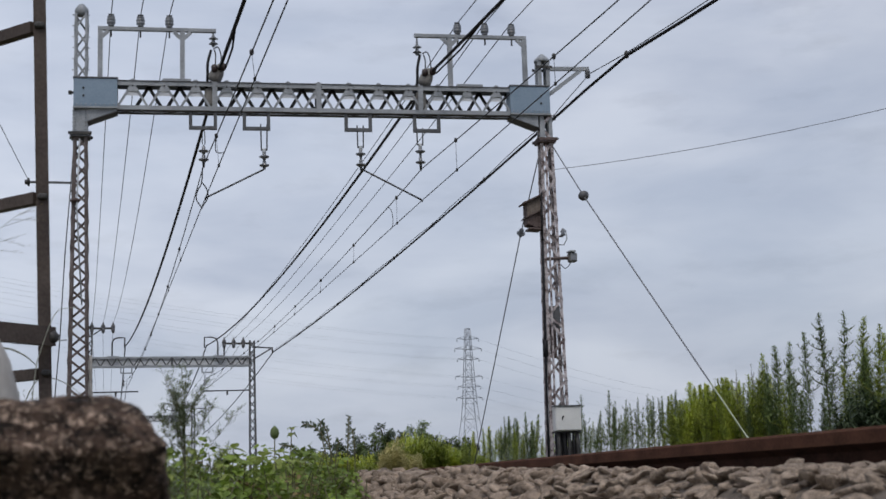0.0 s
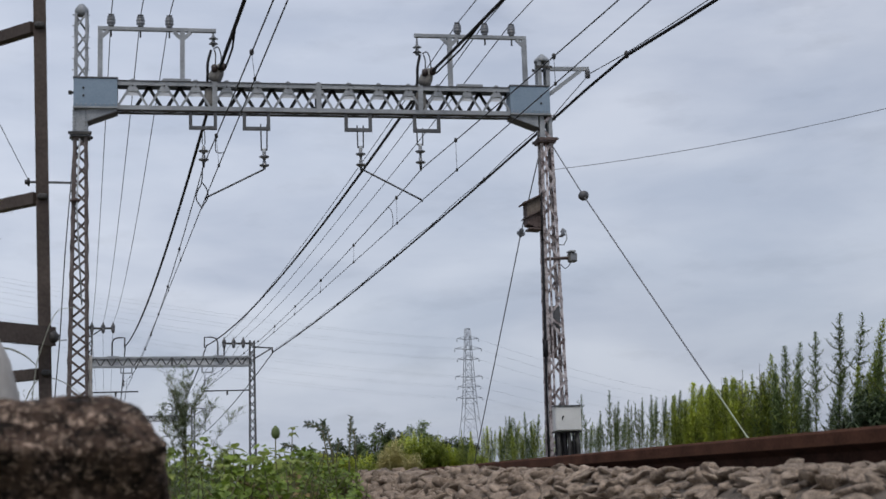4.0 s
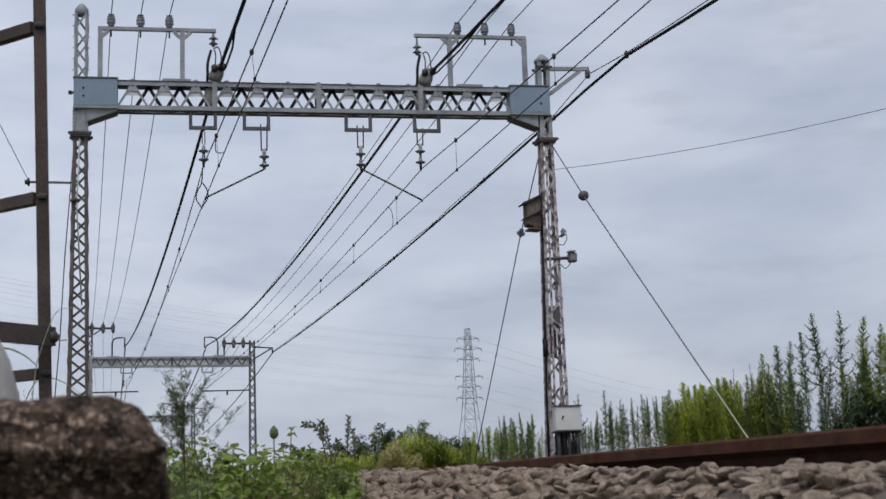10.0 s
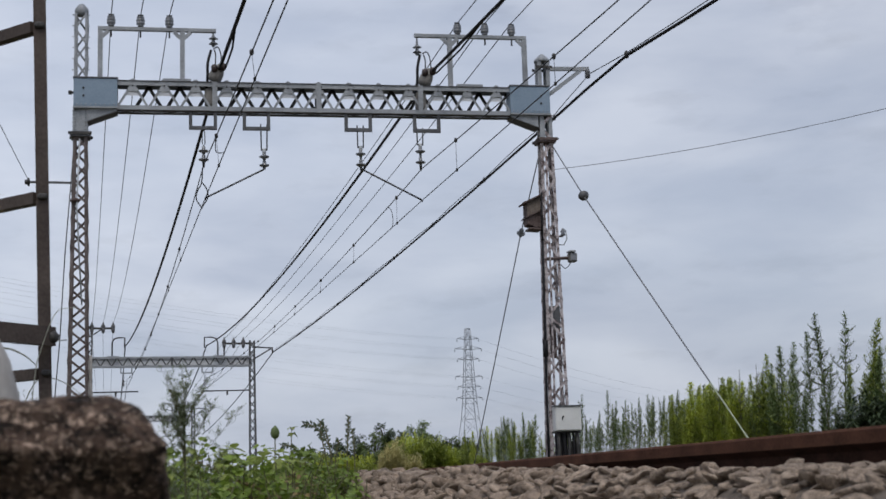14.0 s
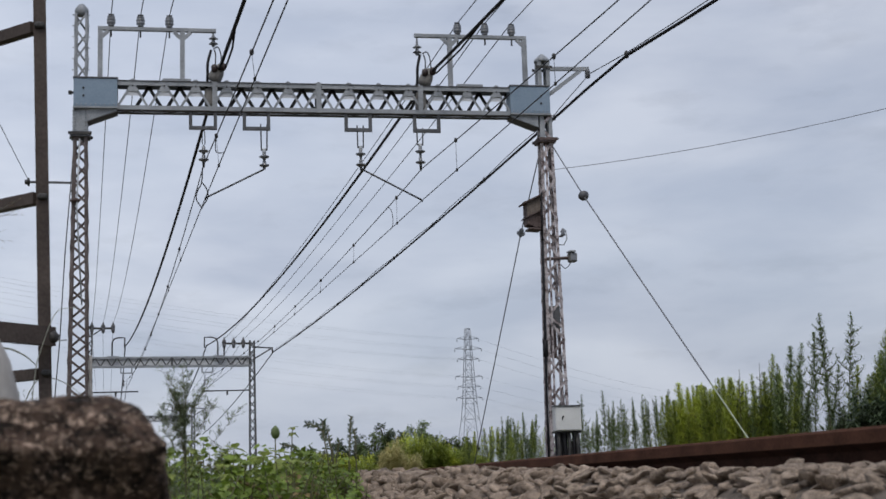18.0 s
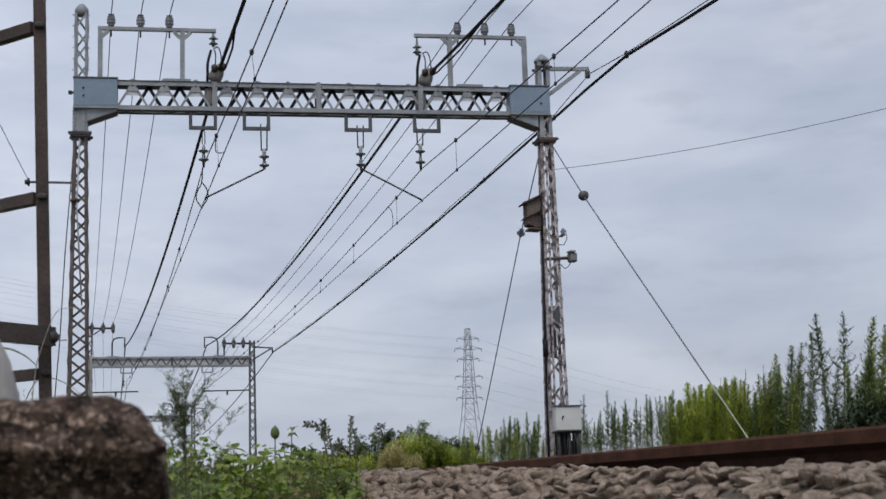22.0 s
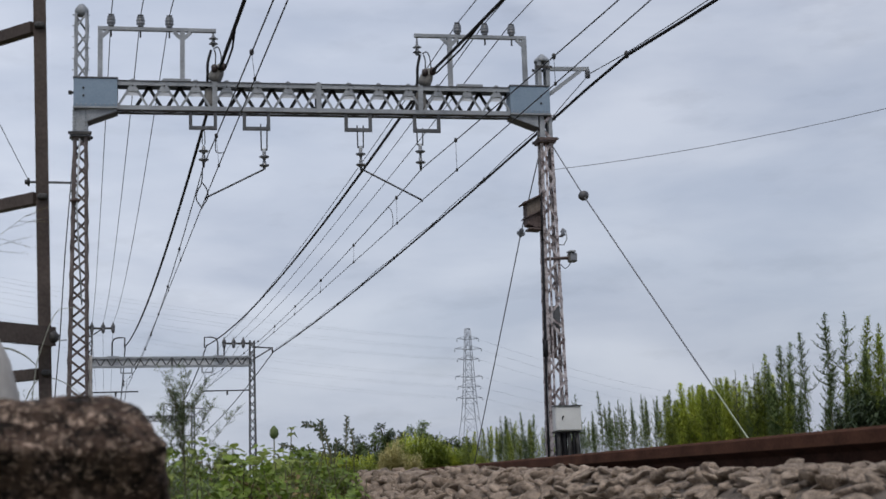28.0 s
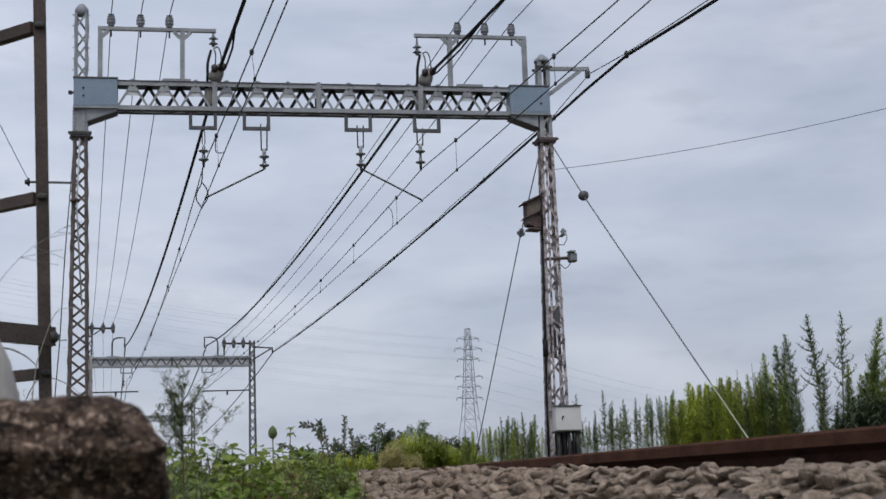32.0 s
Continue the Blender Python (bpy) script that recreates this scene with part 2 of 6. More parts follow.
def span(p, q, sag, n=16):
    p, q = Vector(p), Vector(q)
    return [p.lerp(q, i / n) - Vector((0, 0, 4 * sag * (i / n) * (1 - i / n))) for i in range(n + 1)]


def eased(pts, times=2):
    """Cuts the corners of a line twice, so that a stem bends softly."""
    pts = [Vector(p) for p in pts]
    for _ in range(times):
        out = [pts[0]]
        for a, b in zip(pts, pts[1:]):
            out += [a.lerp(b, 0.25), a.lerp(b, 0.75)]
        pts = out + [pts[-1]]
    return pts


def bend(y):
    """How far the tracks have curved aside at y."""
    return 0.5 * (max(0.0, y - 22) / 55.0) ** 2


# ---------------------------------------------------------------- ground, ballast, track
def bed_height(x, y):
    """Height of the ballast bed under its top layer of stones."""
    x -= bend(y)
    heap = 0.042 * min(1.0, max(0.0, (y - 3.6) / 1.6)) + 0.002
    heap += 0.024 * min(1.0, max(0.0, (y - 6.1) / 0.7))
    heap += 0.009
    heap += 0.015 * math.exp(-((y - 3.8) / 0.6) ** 2)
    if x < 1.5:
        top = -0.107 + heap * math.exp(-((x - 1.38) / 0.22) ** 2)
        return max(-0.47, top - max(0.0, 1.36 - x) * 0.62)
    if x < 1.75:
        return -0.112 + heap * math.exp(-((x - 1.38) / 0.10) ** 2)
    if x < 7.3:
        return -0.168
    return max(-0.47, -0.168 - (x - 7.3) * 0.6)


def build_ground():
    xs = [-4000, -600, -100, -30, -12, -6, -3, -1.5, 0, 1.5, 3, 6, 9, 12, 20, 40, 100, 600, 4000]
    ys = [-4000, -600, -100, -30, -10, -4, 0, 3, 6, 10, 15, 22, 30, 45, 70, 120, 300, 1000, 4000]
    vs = [(x, y, -0.44 + (0.02 * math.sin(x * 1.7 + y) if abs(x) < 15 and abs(y) < 40 else 0)) for y in ys for x in xs]
    n = len(xs)
    fs = [(j * n + i, j * n + i + 1, (j + 1) * n + i + 1, (j + 1) * n + i) for j in range(len(ys) - 1) for i in range(n - 1)]
    tagged(put("ground", vs, fs, M_SOIL), "weedy brown soil of the railway verge", "ground", kind="structure")


def build_bed():
    xs = [0.6 + 0.08 * i for i in range(16)] + [2.0, 2.2, 3.0, 4.5, 6.0, 7.3, 7.6, 7.9]
    ys = [-6 + 0.5 * i for i in range(40)] + [14.5 + 4 * i for i in range(34)]
    vs = [(x + bend(y), y, bed_height(x + bend(y), y)) for y in ys for x in xs]
    n = len(xs)
    fs = [(j * n + i, j * n + i + 1, (j + 1) * n + i + 1, (j + 1) * n + i) for j in range(len(ys) - 1) for i in range(n - 1)]
    return tagged(put("ballast", vs, fs, M_BED, smooth=True), "bed of grey-brown crushed stone under the track", "ballast", kind="structure")


def stone_shape(seed, level=2):
    rnd = random.Random(seed)
    bm = bmesh.new()
    bmesh.ops.create_icosphere(bm, subdivisions=level, radius=0.5)
    planes = [(Vector((rnd.uniform(-1, 1), rnd.uniform(-1, 1), rnd.uniform(-1, 1))).normalized(), rnd.uniform(0.20, 0.42)) for _ in range(9)]
    off = Vector((seed * 3.1, 0, 0))
    for v in bm.verts:
        for nrm, d in planes:
            over = v.co.dot(nrm) - d
            if over > 0:
                v.co -= nrm * over * 0.86
        v.co *= 1.0 + 0.14 * noise.noise(v.co * 3.5 + off) + 0.05 * noise.noise(v.co * 9 + off)
    sx, sy, sz = rnd.uniform(1.1, 1.8), rnd.uniform(0.9, 1.4), rnd.uniform(0.38, 0.56)
    for v in bm.verts:
        v.co = Vector((v.co.x * sx, v.co.y * sy, v.co.z * sz))
    return bm


def build_stones(ballast):
    rnd = random.Random(5)
    shapes, coarse = [], []
    for k in range(30):
        bm = stone_shape(k % 10, (3, 2, 1)[k // 10])
        me = bpy.data.meshes.new("stone")
        bm.to_mesh(me)
        bm.free()
        me.materials.append(M_STONE)
        me.polygons.foreach_set("use_smooth", [True] * len(me.polygons))
        (shapes if k < 10 else coarse).append(me)
    spots = []
    y = 1.5
    while y < 13:
        x = 1.02 + rnd.uniform(0, 0.04)
        while x < 1.56:
            size = (rnd.uniform(0.034, 0.054) if rnd.random() < 0.62 else rnd.uniform(0.052, 0.074)) if x < 1.42 else rnd.uniform(0.034, 0.050)
            size *= 1.0 + 0.45 * min(1.0, max(0.0, (y - 4.2) / 1.5))
            spots.append((x + rnd.uniform(-0.015, 0.015), y + rnd.uniform(-0.02, 0.02), size, rnd.uniform(-0.002, 0.008)))
            x += rnd.uniform(0.032, 0.047)
        y += 0.038
    # one larger stone lies high against the rail
    spots.append((1.50, 2.93, 0.050, 0.040))
    near = [s for s in spots if 2.1 < s[1] < 4.6 and 1.16 < s[0] < 1.53]
    near = sorted(near, key=lambda s: (abs(s[0] - 1.34) > 0.12, s[1]))[:299] + spots[-1:]
    chosen = set(near)
    for s in near:
        ob = new("stone", rnd.choice(shapes))
        ob.parent = ballast
        ob.matrix_basis = Matrix.Translation((s[0], s[1], bed_height(s[0], s[1]) + s[3])) @ Euler((rnd.uniform(-0.45, 0.45), rnd.uniform(-0.45, 0.45), rnd.uniform(0, 6.28))).to_matrix().to_4x4() @ Matrix.Scale(s[2] * (0.92 if s[1] < 4 else 1.0), 4)
    rest = [s for s in spots if s not in chosen]
    # thinner cover of the shoulder and between the rails
    for _ in range(3800):
        x, y = rnd.uniform(0.66, 3.3), rnd.uniform(-2, 13)
        if not (1.0 < x < 1.56 and y > 1.5):
            rest.append((x, y, rnd.uniform(0.04, 0.065), 0.008))
    bases = []
    for me in coarse:
        co = np.empty(len(me.vertices) * 3)
        me.vertices.foreach_get("co", co)
        bases.append((co.reshape(-1, 3), np.array([p.vertices[:] for p in me.polygons])))
    vs, fs, off = [], [], 0
    for s in rest:
        co, tri = bases[rnd.randrange(10) + (10 if s[1] > 6.5 or s[1] < 1.6 else 0)]
        r = np.array(Euler((rnd.uniform(-0.6, 0.6), rnd.uniform(-0.6, 0.6), rnd.uniform(0, 6.28))).to_matrix())
        vs.append(co @ r.T * s[2] + np.array((s[0], s[1], bed_height(s[0], s[1]) + s[3])))
        fs.append(tri + off)
        off += len(co)
    vs, fs = np.concatenate(vs), np.concatenate(fs)
    ob = put("stones", vs.tolist(), fs.tolist(), M_STONE_J, ballast, "", True)
    tagged(ob, kind="stuff")


RAIL_PROFILE = [(-0.0325, -0.006), (-0.027, 0.0), (0.027, 0.0), (0.0325, -0.006), (0.0325, -0.034), (0.009, -0.049), (0.008, -0.126), (0.024, -0.138),
                (0.0635, -0.144), (0.0635, -0.153), (-0.0635, -0.153), (-0.0635, -0.144), (-0.024, -0.138), (-0.008, -0.126), (-0.009, -0.049), (-0.0325, -0.034)]


def build_rail(x0, parent):
    ys = [-8, 0, 6, 12, 20] + [26 + 6 * i for i in range(20)]
    n = len(RAIL_PROFILE)
    vs = [(x0 + bend(y) + px, y, pz) for y in ys for px, pz in RAIL_PROFILE]
    fs = []
    for j in range(len(ys) - 1):
        for k in range(n):
            fs.append((j * n + k, j * n + (k + 1) % n, (j + 1) * n + (k + 1) % n, (j + 1) * n + k))
    fs.append(tuple(range(n)))
    fs.append(tuple(range(len(ys) * n - 1, len(ys) * n - n - 1, -1)))
    ob = put("rail", vs, fs, M_RAIL, parent)
    ob.data.materials.append(M_RAILTOP)
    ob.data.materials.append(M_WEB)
    # faces below the head get the rust with overhang shade painted in
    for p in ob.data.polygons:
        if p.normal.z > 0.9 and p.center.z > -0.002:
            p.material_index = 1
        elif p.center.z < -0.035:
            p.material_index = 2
    return ob


def build_track():
    t = thing("railway_track", pose(0, 0, 0), "rust-brown steel rails on concrete sleepers in stone ballast", "track", kind="structure")
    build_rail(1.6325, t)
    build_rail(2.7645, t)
    bm = box(bmesh.new(), -0.82, -0.11, -0.30, 0.82, 0.11, -0.158, 0.012)
    me = bpy.data.meshes.new("sleeper")
    bm.to_mesh(me)
    bm.free()
    me.materials.append(M_SLEEPER)
    for i in range(60):
        ob = new("sleeper", me)
        ob.parent = t
        y = -5.6 + 0.66 * i
        ob.location = (2.2 + bend(y), y, 0.004)
    return t


build_ground()
BALLAST = build_bed()
build_track()


# ---------------------------------------------------------------- catenary gantries
def lattice_mast(parent, x, half, z_bot, z_top, pitch, material, leg=0.055, bar_w=0.035, lace_mat=None, yd=None):
    """Four angle legs with zigzag lacing on all four faces; half(z) is the half width."""
    yd = yd or half
    for sx in (-1, 1):
        for sy in (-1, 1):
            angle_bar("leg", (x + sx * half(z_bot), sy * yd(z_bot), z_bot), (x + sx * half(z_top), sy * yd(z_top), z_top), leg, 0.008, material, parent, (-sx, 0, 0), (0, -sy, 0))
    n = max(2, int((z_top - z_bot) / pitch))
    lm = lace_mat or material
    for i in range(n):
        za, zb = z_bot + (z_top - z_bot) * i / n, z_bot + (z_top - z_bot) * (i + 1) / n
        for sy in (-1, 1):
            s = 1 if (i + (sy > 0)) % 2 else -1
            yo = sy * (yd((za + zb) / 2) + 0.006)
            bar("lacing_bar", (x - s * half(za) * 0.9, yo, za), (x + s * half(zb) * 0.9, yo, zb), bar_w, 0.007, lm, parent, (0, 0, 1))
        for sx in (-1, 1):
            s = 1 if (i + (sx > 0)) % 2 else -1
            xo = x + sx * (half((za + zb) / 2) + 0.006)
            bar("lacing_bar", (xo, -s * yd(za) * 0.9, za), (xo, s * yd(zb) * 0.9, zb), bar_w, 0.007, lm, parent, (0, 0, 1))


PIN = [(0.02, 0.0), (0.05, 0.005), (0.055, 0.03), (0.045, 0.04), (0.075, 0.055), (0.078, 0.085), (0.06, 0.095), (0.075, 0.11), (0.078, 0.14), (0.06, 0.15), (0.07, 0.165), (0.068, 0.19), (0.03, 0.205), (0.012, 0.22)]


def disc_insulator(parent, x, y, z_top, z1, z2, z_end, r=0.092, twin=False, material=None):
    """Links from z_top, two porcelain discs at z1 and z2, and a clevis down to z_end."""
    if twin:
        for s in (-0.055, 0.055):
            tube("link", [(x + s, y, z_top + 0.06), (x + s * 0.9, y, z1 + 0.13)], 0.012, M_DARKMETAL, parent)
        bar("yoke", (x - 0.06, y, z1 + 0.12), (x + 0.06, y, z1 + 0.12), 0.03, 0.02, M_DARKMETAL, parent)
        lathe("clevis", [(0.02, 0), (0.034, 0.03), (0.034, 0.08), (0.02, 0.11)], Matrix.Translation((x, y, z1 + 0.03)), M_GALV, parent)
    else:
        pts = [(x, y, z_top), (x + 0.02, y, z_top - 0.05), (x + 0.025, y, z1 + 0.14), (x, y, z1 + 0.08), (x - 0.025, y, z1 + 0.14), (x - 0.02, y, z_top - 0.05), (x, y, z_top)]
        tube("link", pts, 0.009, M_DARKMETAL, parent)
    for z in (z1, z2):
        lathe("disc", [(0.018, -0.07), (0.03, -0.05), (0.03, -0.028), (r * 0.8, -0.026), (r, -0.012), (r * 0.95, 0.002), (0.04, 0.016), (0.032, 0.03), (0.032, 0.07), (0.018, 0.085)], Matrix.Translation((x, y, z)), material or M_CERAM, parent)
    tube("neck", [(x, y, z1 - 0.05), (x, y, z2 + 0.07)], 0.022, material or M_CERAM, parent)
    tube("clamp", [(x, y, z2 - 0.04), (x, y, z_end)], [0.028, 0.018], M_DARKMETAL, parent)


def frame_bracket(parent, name, posts, z_base, z_bar, x0, x1, y, pins, string, w=0.07):
    """A steel frame on the beam: posts, a top bar, pin insulators on it and one string at its inner end."""
    br = part(name, box(bmesh.new(), x0, y - w / 2, z_bar - w / 2, x1, y + w / 2, z_bar + w / 2, 0.008), M_PAINT, parent)
    for px in posts:
        bar("post", (px, y, z_base), (px, y, z_bar - w / 2), 0.085, 0.075, M_PAINT, br, (1, 0, 0))
        for s in (-1, 1):
            if x0 - 0.05 < px + s * 0.16 < x1 + 0.05:
                bar("gusset", (px + s * 0.03, y - 0.03, z_bar - 0.16), (px + s * 0.15, y - 0.03, z_bar - 0.04), 0.07, 0.01, M_PAINT, br, (0, 0, 1))
    for px in pins:
        m = Matrix.Translation((px, y, z_bar + w / 2))
        lathe("pin_insulator", PIN, m, M_CERAM, br)
        bar("tie", (px - 0.05, y, z_bar + w / 2 + 0.22), (px + 0.05, y, z_bar + w / 2 + 0.22), 0.03, 0.03, M_WIRE, br)
        tube("pin", [(px, y, z_bar - 0.15), (px, y, z_bar + 0.06)], 0.016, M_DARKMETAL, br)
    sx, z0, z1 = string
    lathe("string_insulator", [(0.015, 0), (0.03, 0.02), (0.05, 0.05), (0.085, 0.06), (0.05, 0.08), (0.03, 0.11), (0.03, 0.14), (0.085, 0.155), (0.05, 0.175), (0.025, 0.21), (0.015, z1 - z0)], Matrix.Translation((sx, y, z0)), M_CERAM, br)
    return br


def build_gantry():
    g = thing("catenary_gantry", pose(-0.03, 25.7, -0.012, 0, 0, -3.6), "blue-grey painted lattice steel portal over two tracks", "catenary gantry", "catenary gantries")
    L = 8.35
    # masts: rusty lattice below, painted above
    low = lambda z: 0.118 + 0.0125 * max(0.0, 6.2 - z)
    hi = lambda z: 0.112
    for x, mt, name in ((0.0, M_MAST, "mast"), (L, M_RUST_PALE, "mast")):
        m = new(name)
        m.parent = g
        m["label"] = "rusty tapering lattice mast" if x == 0 else "rusty lattice mast with flaking pale paint"
        lattice_mast(m, x, low, -0.42, 6.2, 0.245 if x == 0 else 0.36, mt, 0.05 if x == 0 else 0.052, 0.04 if x == 0 else 0.045)
        if x > 0:
            tube("conduit", [(x - 0.10, -0.23, -0.42), (x - 0.085, -0.22, 1.4), (x - 0.05, -0.18, 3.9), (x - 0.03, -0.15, 6.1)], 0.02, M_RUST_PALE, m)
            tube("conduit", [(x - 0.235, -0.20, -0.42), (x - 0.222, -0.2, 1.5), (x - 0.20, -0.19, 2.7), (x - 0.175, -0.17, 4.3)], 0.022, M_BLACK, m, "black cable strapped to the leg")
            tube("splice", [(x - 0.215, -0.2, 2.2), (x - 0.207, -0.195, 2.5)], 0.048, M_BLACK, m)
            tube("conduit", [(x - 0.175, -0.17, 4.3), (x - 0.15, -0.15, 5.2)], 0.016, M_BLACK, m)
            bar("plate", (x + 0.02, 0.10, 2.2), (x + 0.02, 0.10, 3.1), 0.12, 0.01, M_RUST, m, (1, 0, 0))
            bar("stiffener", (x, -0.14, 2.72), (x, -0.14, 3.12), 0.20, 0.02, M_PAINT_DK, m, (1, 0, 0))
            bar("clip_bar", (x - 0.12, -0.2, 2.92), (x + 0.12, -0.2, 2.74), 0.035, 0.015, M_RUST_PALE, m)
        # base plate and concrete footing
        part("footing", box(bmesh.new(), x - 0.4, -0.4, -0.5, x + 0.4, 0.4, -0.36, 0.03), M_SLEEPER, m)
        # riveted neck between collar and beam
        if x == 0:
            part("neck", box(bmesh.new(), x - 0.125, -0.13, 6.25, x + 0.125, 0.13, 6.68, 0.006), M_PAINT, m)
            for zz in (6.29, 6.36, 6.43, 6.50, 6.57, 6.63):
                for sx in (-1, 1):
                    lathe("rivet", [(0.016, 0), (0.013, 0.012), (0.004, 0.017)], Matrix.Translation((x + sx * 0.125, -0.06, zz)) @ Matrix.Rotation(sx * math.pi / 2, 4, "Y"), M_PAINT, m, n=6)
                    lathe("rivet", [(0.016, 0), (0.013, 0.012), (0.004, 0.017)], Matrix.Translation((x + sx * 0.09, -0.13, zz)) @ Matrix.Rotation(math.pi / 2, 4, "X"), M_PAINT, m, n=6)
        else:
            lattice_mast(m, x, lambda z: 0.118, 6.2, 6.68, 0.16, M_PAINT, 0.07, 0.05, M_RUST_PALE)
            bar("cover_plate", (x - 0.075, -0.128, 6.25), (x - 0.075, -0.128, 6.66), 0.085, 0.008, M_PAINT, m, (1, 0, 0))
        col = part("collar", box(bmesh.new(), x - 0.165, -0.175, 6.15, x + 0.165, 0.175, 6.185, 0.006), M_RUST if x else M_PAINT_DK, m, "dark clamped collar")
        for sy in (-1, 1):
            bar("clamp_bar", (x - 0.20, sy * 0.185, 6.21), (x + 0.20, sy * 0.185, 6.21), 0.05, 0.02, M_RUST if x else M_DARKMETAL, col)
            for sx in (-1, 1):
                tube("bolt", [(x + sx * 0.185, sy * 0.165, 6.21), (x + sx * 0.185, sy * 0.225, 6.21)], 0.013, M_DARKMETAL, col)
        for sx in (-1, 1):
            bar("clamp_bar", (x + sx * 0.165, -0.2, 6.21), (x + sx * 0.165, 0.2, 6.21), 0.05, 0.02, M_RUST if x else M_DARKMETAL, col)
    up = new("mast_top")
    up.parent = g
    up["label"] = "slender grey lattice extension"
    lattice_mast(up, 0.0, hi, 7.24, 8.40, 0.235, M_PAINT, 0.045, 0.035)
    lathe("cap", [(0.10, -0.05), (0.12, 0), (0.122, 0.05), (0.105, 0.09), (0.055, 0.15), (0.02, 0.165)], Matrix.Translation((0, 0, 8.43)), M_PAINT, up, n=8)
    for zz in [7.36 + 0.2 * i for i in range(6)]:
        for sx in (-1, 1):
            tube("step_bolt", [(sx * 0.11, -0.11, zz), (sx * 0.15, -0.11, zz)], 0.009, M_PAINT, up)
    up = new("mast_top")
    up.parent = g
    up["label"] = "short capped mast head"
    for sx in (-1, 1):
        for sy in (-1, 1):
            angle_bar("leg", (L + sx * 0.115, sy * 0.11, 7.24), (L + sx * 0.115, sy * 0.11, 7.72), 0.075, 0.01, M_PAINT, up, (-sx, 0, 0), (0, -sy, 0))
    lathe("cap", [(0.15, 0), (0.15, 0.05), (0.11, 0.09), (0.04, 0.16), (0.02, 0.17)], Matrix.Translation((L, 0, 7.70)), M_PAINT, up, n=8)
    bar("band", (L - 0.16, -0.13, 7.59), (L + 0.16, -0.13, 7.59), 0.05, 0.012, M_DARKMETAL, up)
    bar("band", (L - 0.16, 0.13, 7.59), (L + 0.16, 0.13, 7.59), 0.05, 0.012, M_DARKMETAL, up)
    # beam: chords, lacing, gussets
    bm_ = new("beam")
    bm_.parent = g
    bm_["label"] = "light grey lattice girder with pale gussets"
    x0, x1, zt, zb, D = 0.62, 7.70, 7.135, 6.682, 0.145
    for sy in (-1, 1):
        angle_bar("chord", (x0, sy * D, zt + 0.03), (x1, sy * D, zt + 0.03), 0.075, 0.01, M_PAINT, bm_, (0, 0, -1), (0, -sy, 0))
        angle_bar("chord", (x0, sy * D, zb - 0.03), (x1, sy * D, zb - 0.03), 0.075, 0.01, M_PAINT, bm_, (0, 0, 1), (0, -sy, 0))
        # Shade on the plates' undersides is put into their darker materials.
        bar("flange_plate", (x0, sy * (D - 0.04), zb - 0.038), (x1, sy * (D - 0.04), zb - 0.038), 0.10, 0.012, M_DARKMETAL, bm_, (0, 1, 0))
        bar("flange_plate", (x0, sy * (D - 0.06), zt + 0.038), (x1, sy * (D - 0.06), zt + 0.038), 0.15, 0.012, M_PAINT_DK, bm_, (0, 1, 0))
    n = 13
    w = (x1 - x0) / n
    for i in range(n):
        xa = x0 + w * i
        # The back lacing is dark metal to imitate shade inside the girder.
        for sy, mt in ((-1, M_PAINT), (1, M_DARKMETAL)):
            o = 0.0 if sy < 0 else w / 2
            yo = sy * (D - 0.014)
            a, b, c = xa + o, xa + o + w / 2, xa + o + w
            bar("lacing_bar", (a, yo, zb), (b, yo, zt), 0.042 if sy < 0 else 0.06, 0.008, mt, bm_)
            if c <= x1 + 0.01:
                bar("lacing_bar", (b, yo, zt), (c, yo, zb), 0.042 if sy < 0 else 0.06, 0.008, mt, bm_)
        gx = xa + w / 2
        vs = [(gx - 0.035, -D + 0.004, zt), (gx + 0.035, -D + 0.004, zt), (gx + 0.105, -D + 0.004, zt - 0.15), (gx - 0.105, -D + 0.004, zt - 0.15)]
        vs += [(a, b + 0.008, c) for a, b, c in vs]
        put("gusset", vs, BOX_FACES, M_PAINT, bm_)
        lathe("bolt_head", [(0.014, 0), (0.014, 0.016), (0.006, 0.018)], Matrix.Translation((gx, -D + 0.002, zt - 0.05)) @ Matrix.Rotation(math.pi / 2, 4, "X"), M_DARKMETAL, bm_, n=6)
        vs = [(gx - 0.02, -D + 0.022, zt), (gx + 0.02, -D + 0.022, zt), (gx + 0.125, -D + 0.022, zt - 0.225), (gx - 0.125, -D + 0.022, zt - 0.225)]
        vs += [(a, b + 0.008, c) for a, b, c in vs]
        put("backing_plate", vs, BOX_FACES, M_PLATE, bm_)
        vs = [(gx - 0.07, -D - 0.004, zt + 0.03), (gx + 0.07, -D - 0.004, zt + 0.03), (gx + 0.02, -D - 0.004, zt + 0.075), (gx - 0.02, -D - 0.004, zt + 0.075)]
        vs += [(a, b + 0.008, c) for a, b, c in vs]
        put("lug", vs, BOX_FACES, M_PAINT, bm_)
        # plan bracing between the two faces
        s = D * 0.9 if i % 2 else -D * 0.9
        for zz in (zt + 0.018, zb - 0.018):
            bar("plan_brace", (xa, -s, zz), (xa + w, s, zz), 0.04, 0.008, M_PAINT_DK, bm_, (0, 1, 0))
    for i in range(28):
        lathe("rivet", [(0.011, 0), (0.008, 0.014)], Matrix.Translation((x0 + 0.13 + i * 0.253, -D + 0.02, zt + 0.032)), M_PAINT, bm_, n=6)
    for vx in (2.318, 4.163, 6.014):
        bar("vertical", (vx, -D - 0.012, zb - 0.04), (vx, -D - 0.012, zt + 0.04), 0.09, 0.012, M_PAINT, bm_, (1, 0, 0))
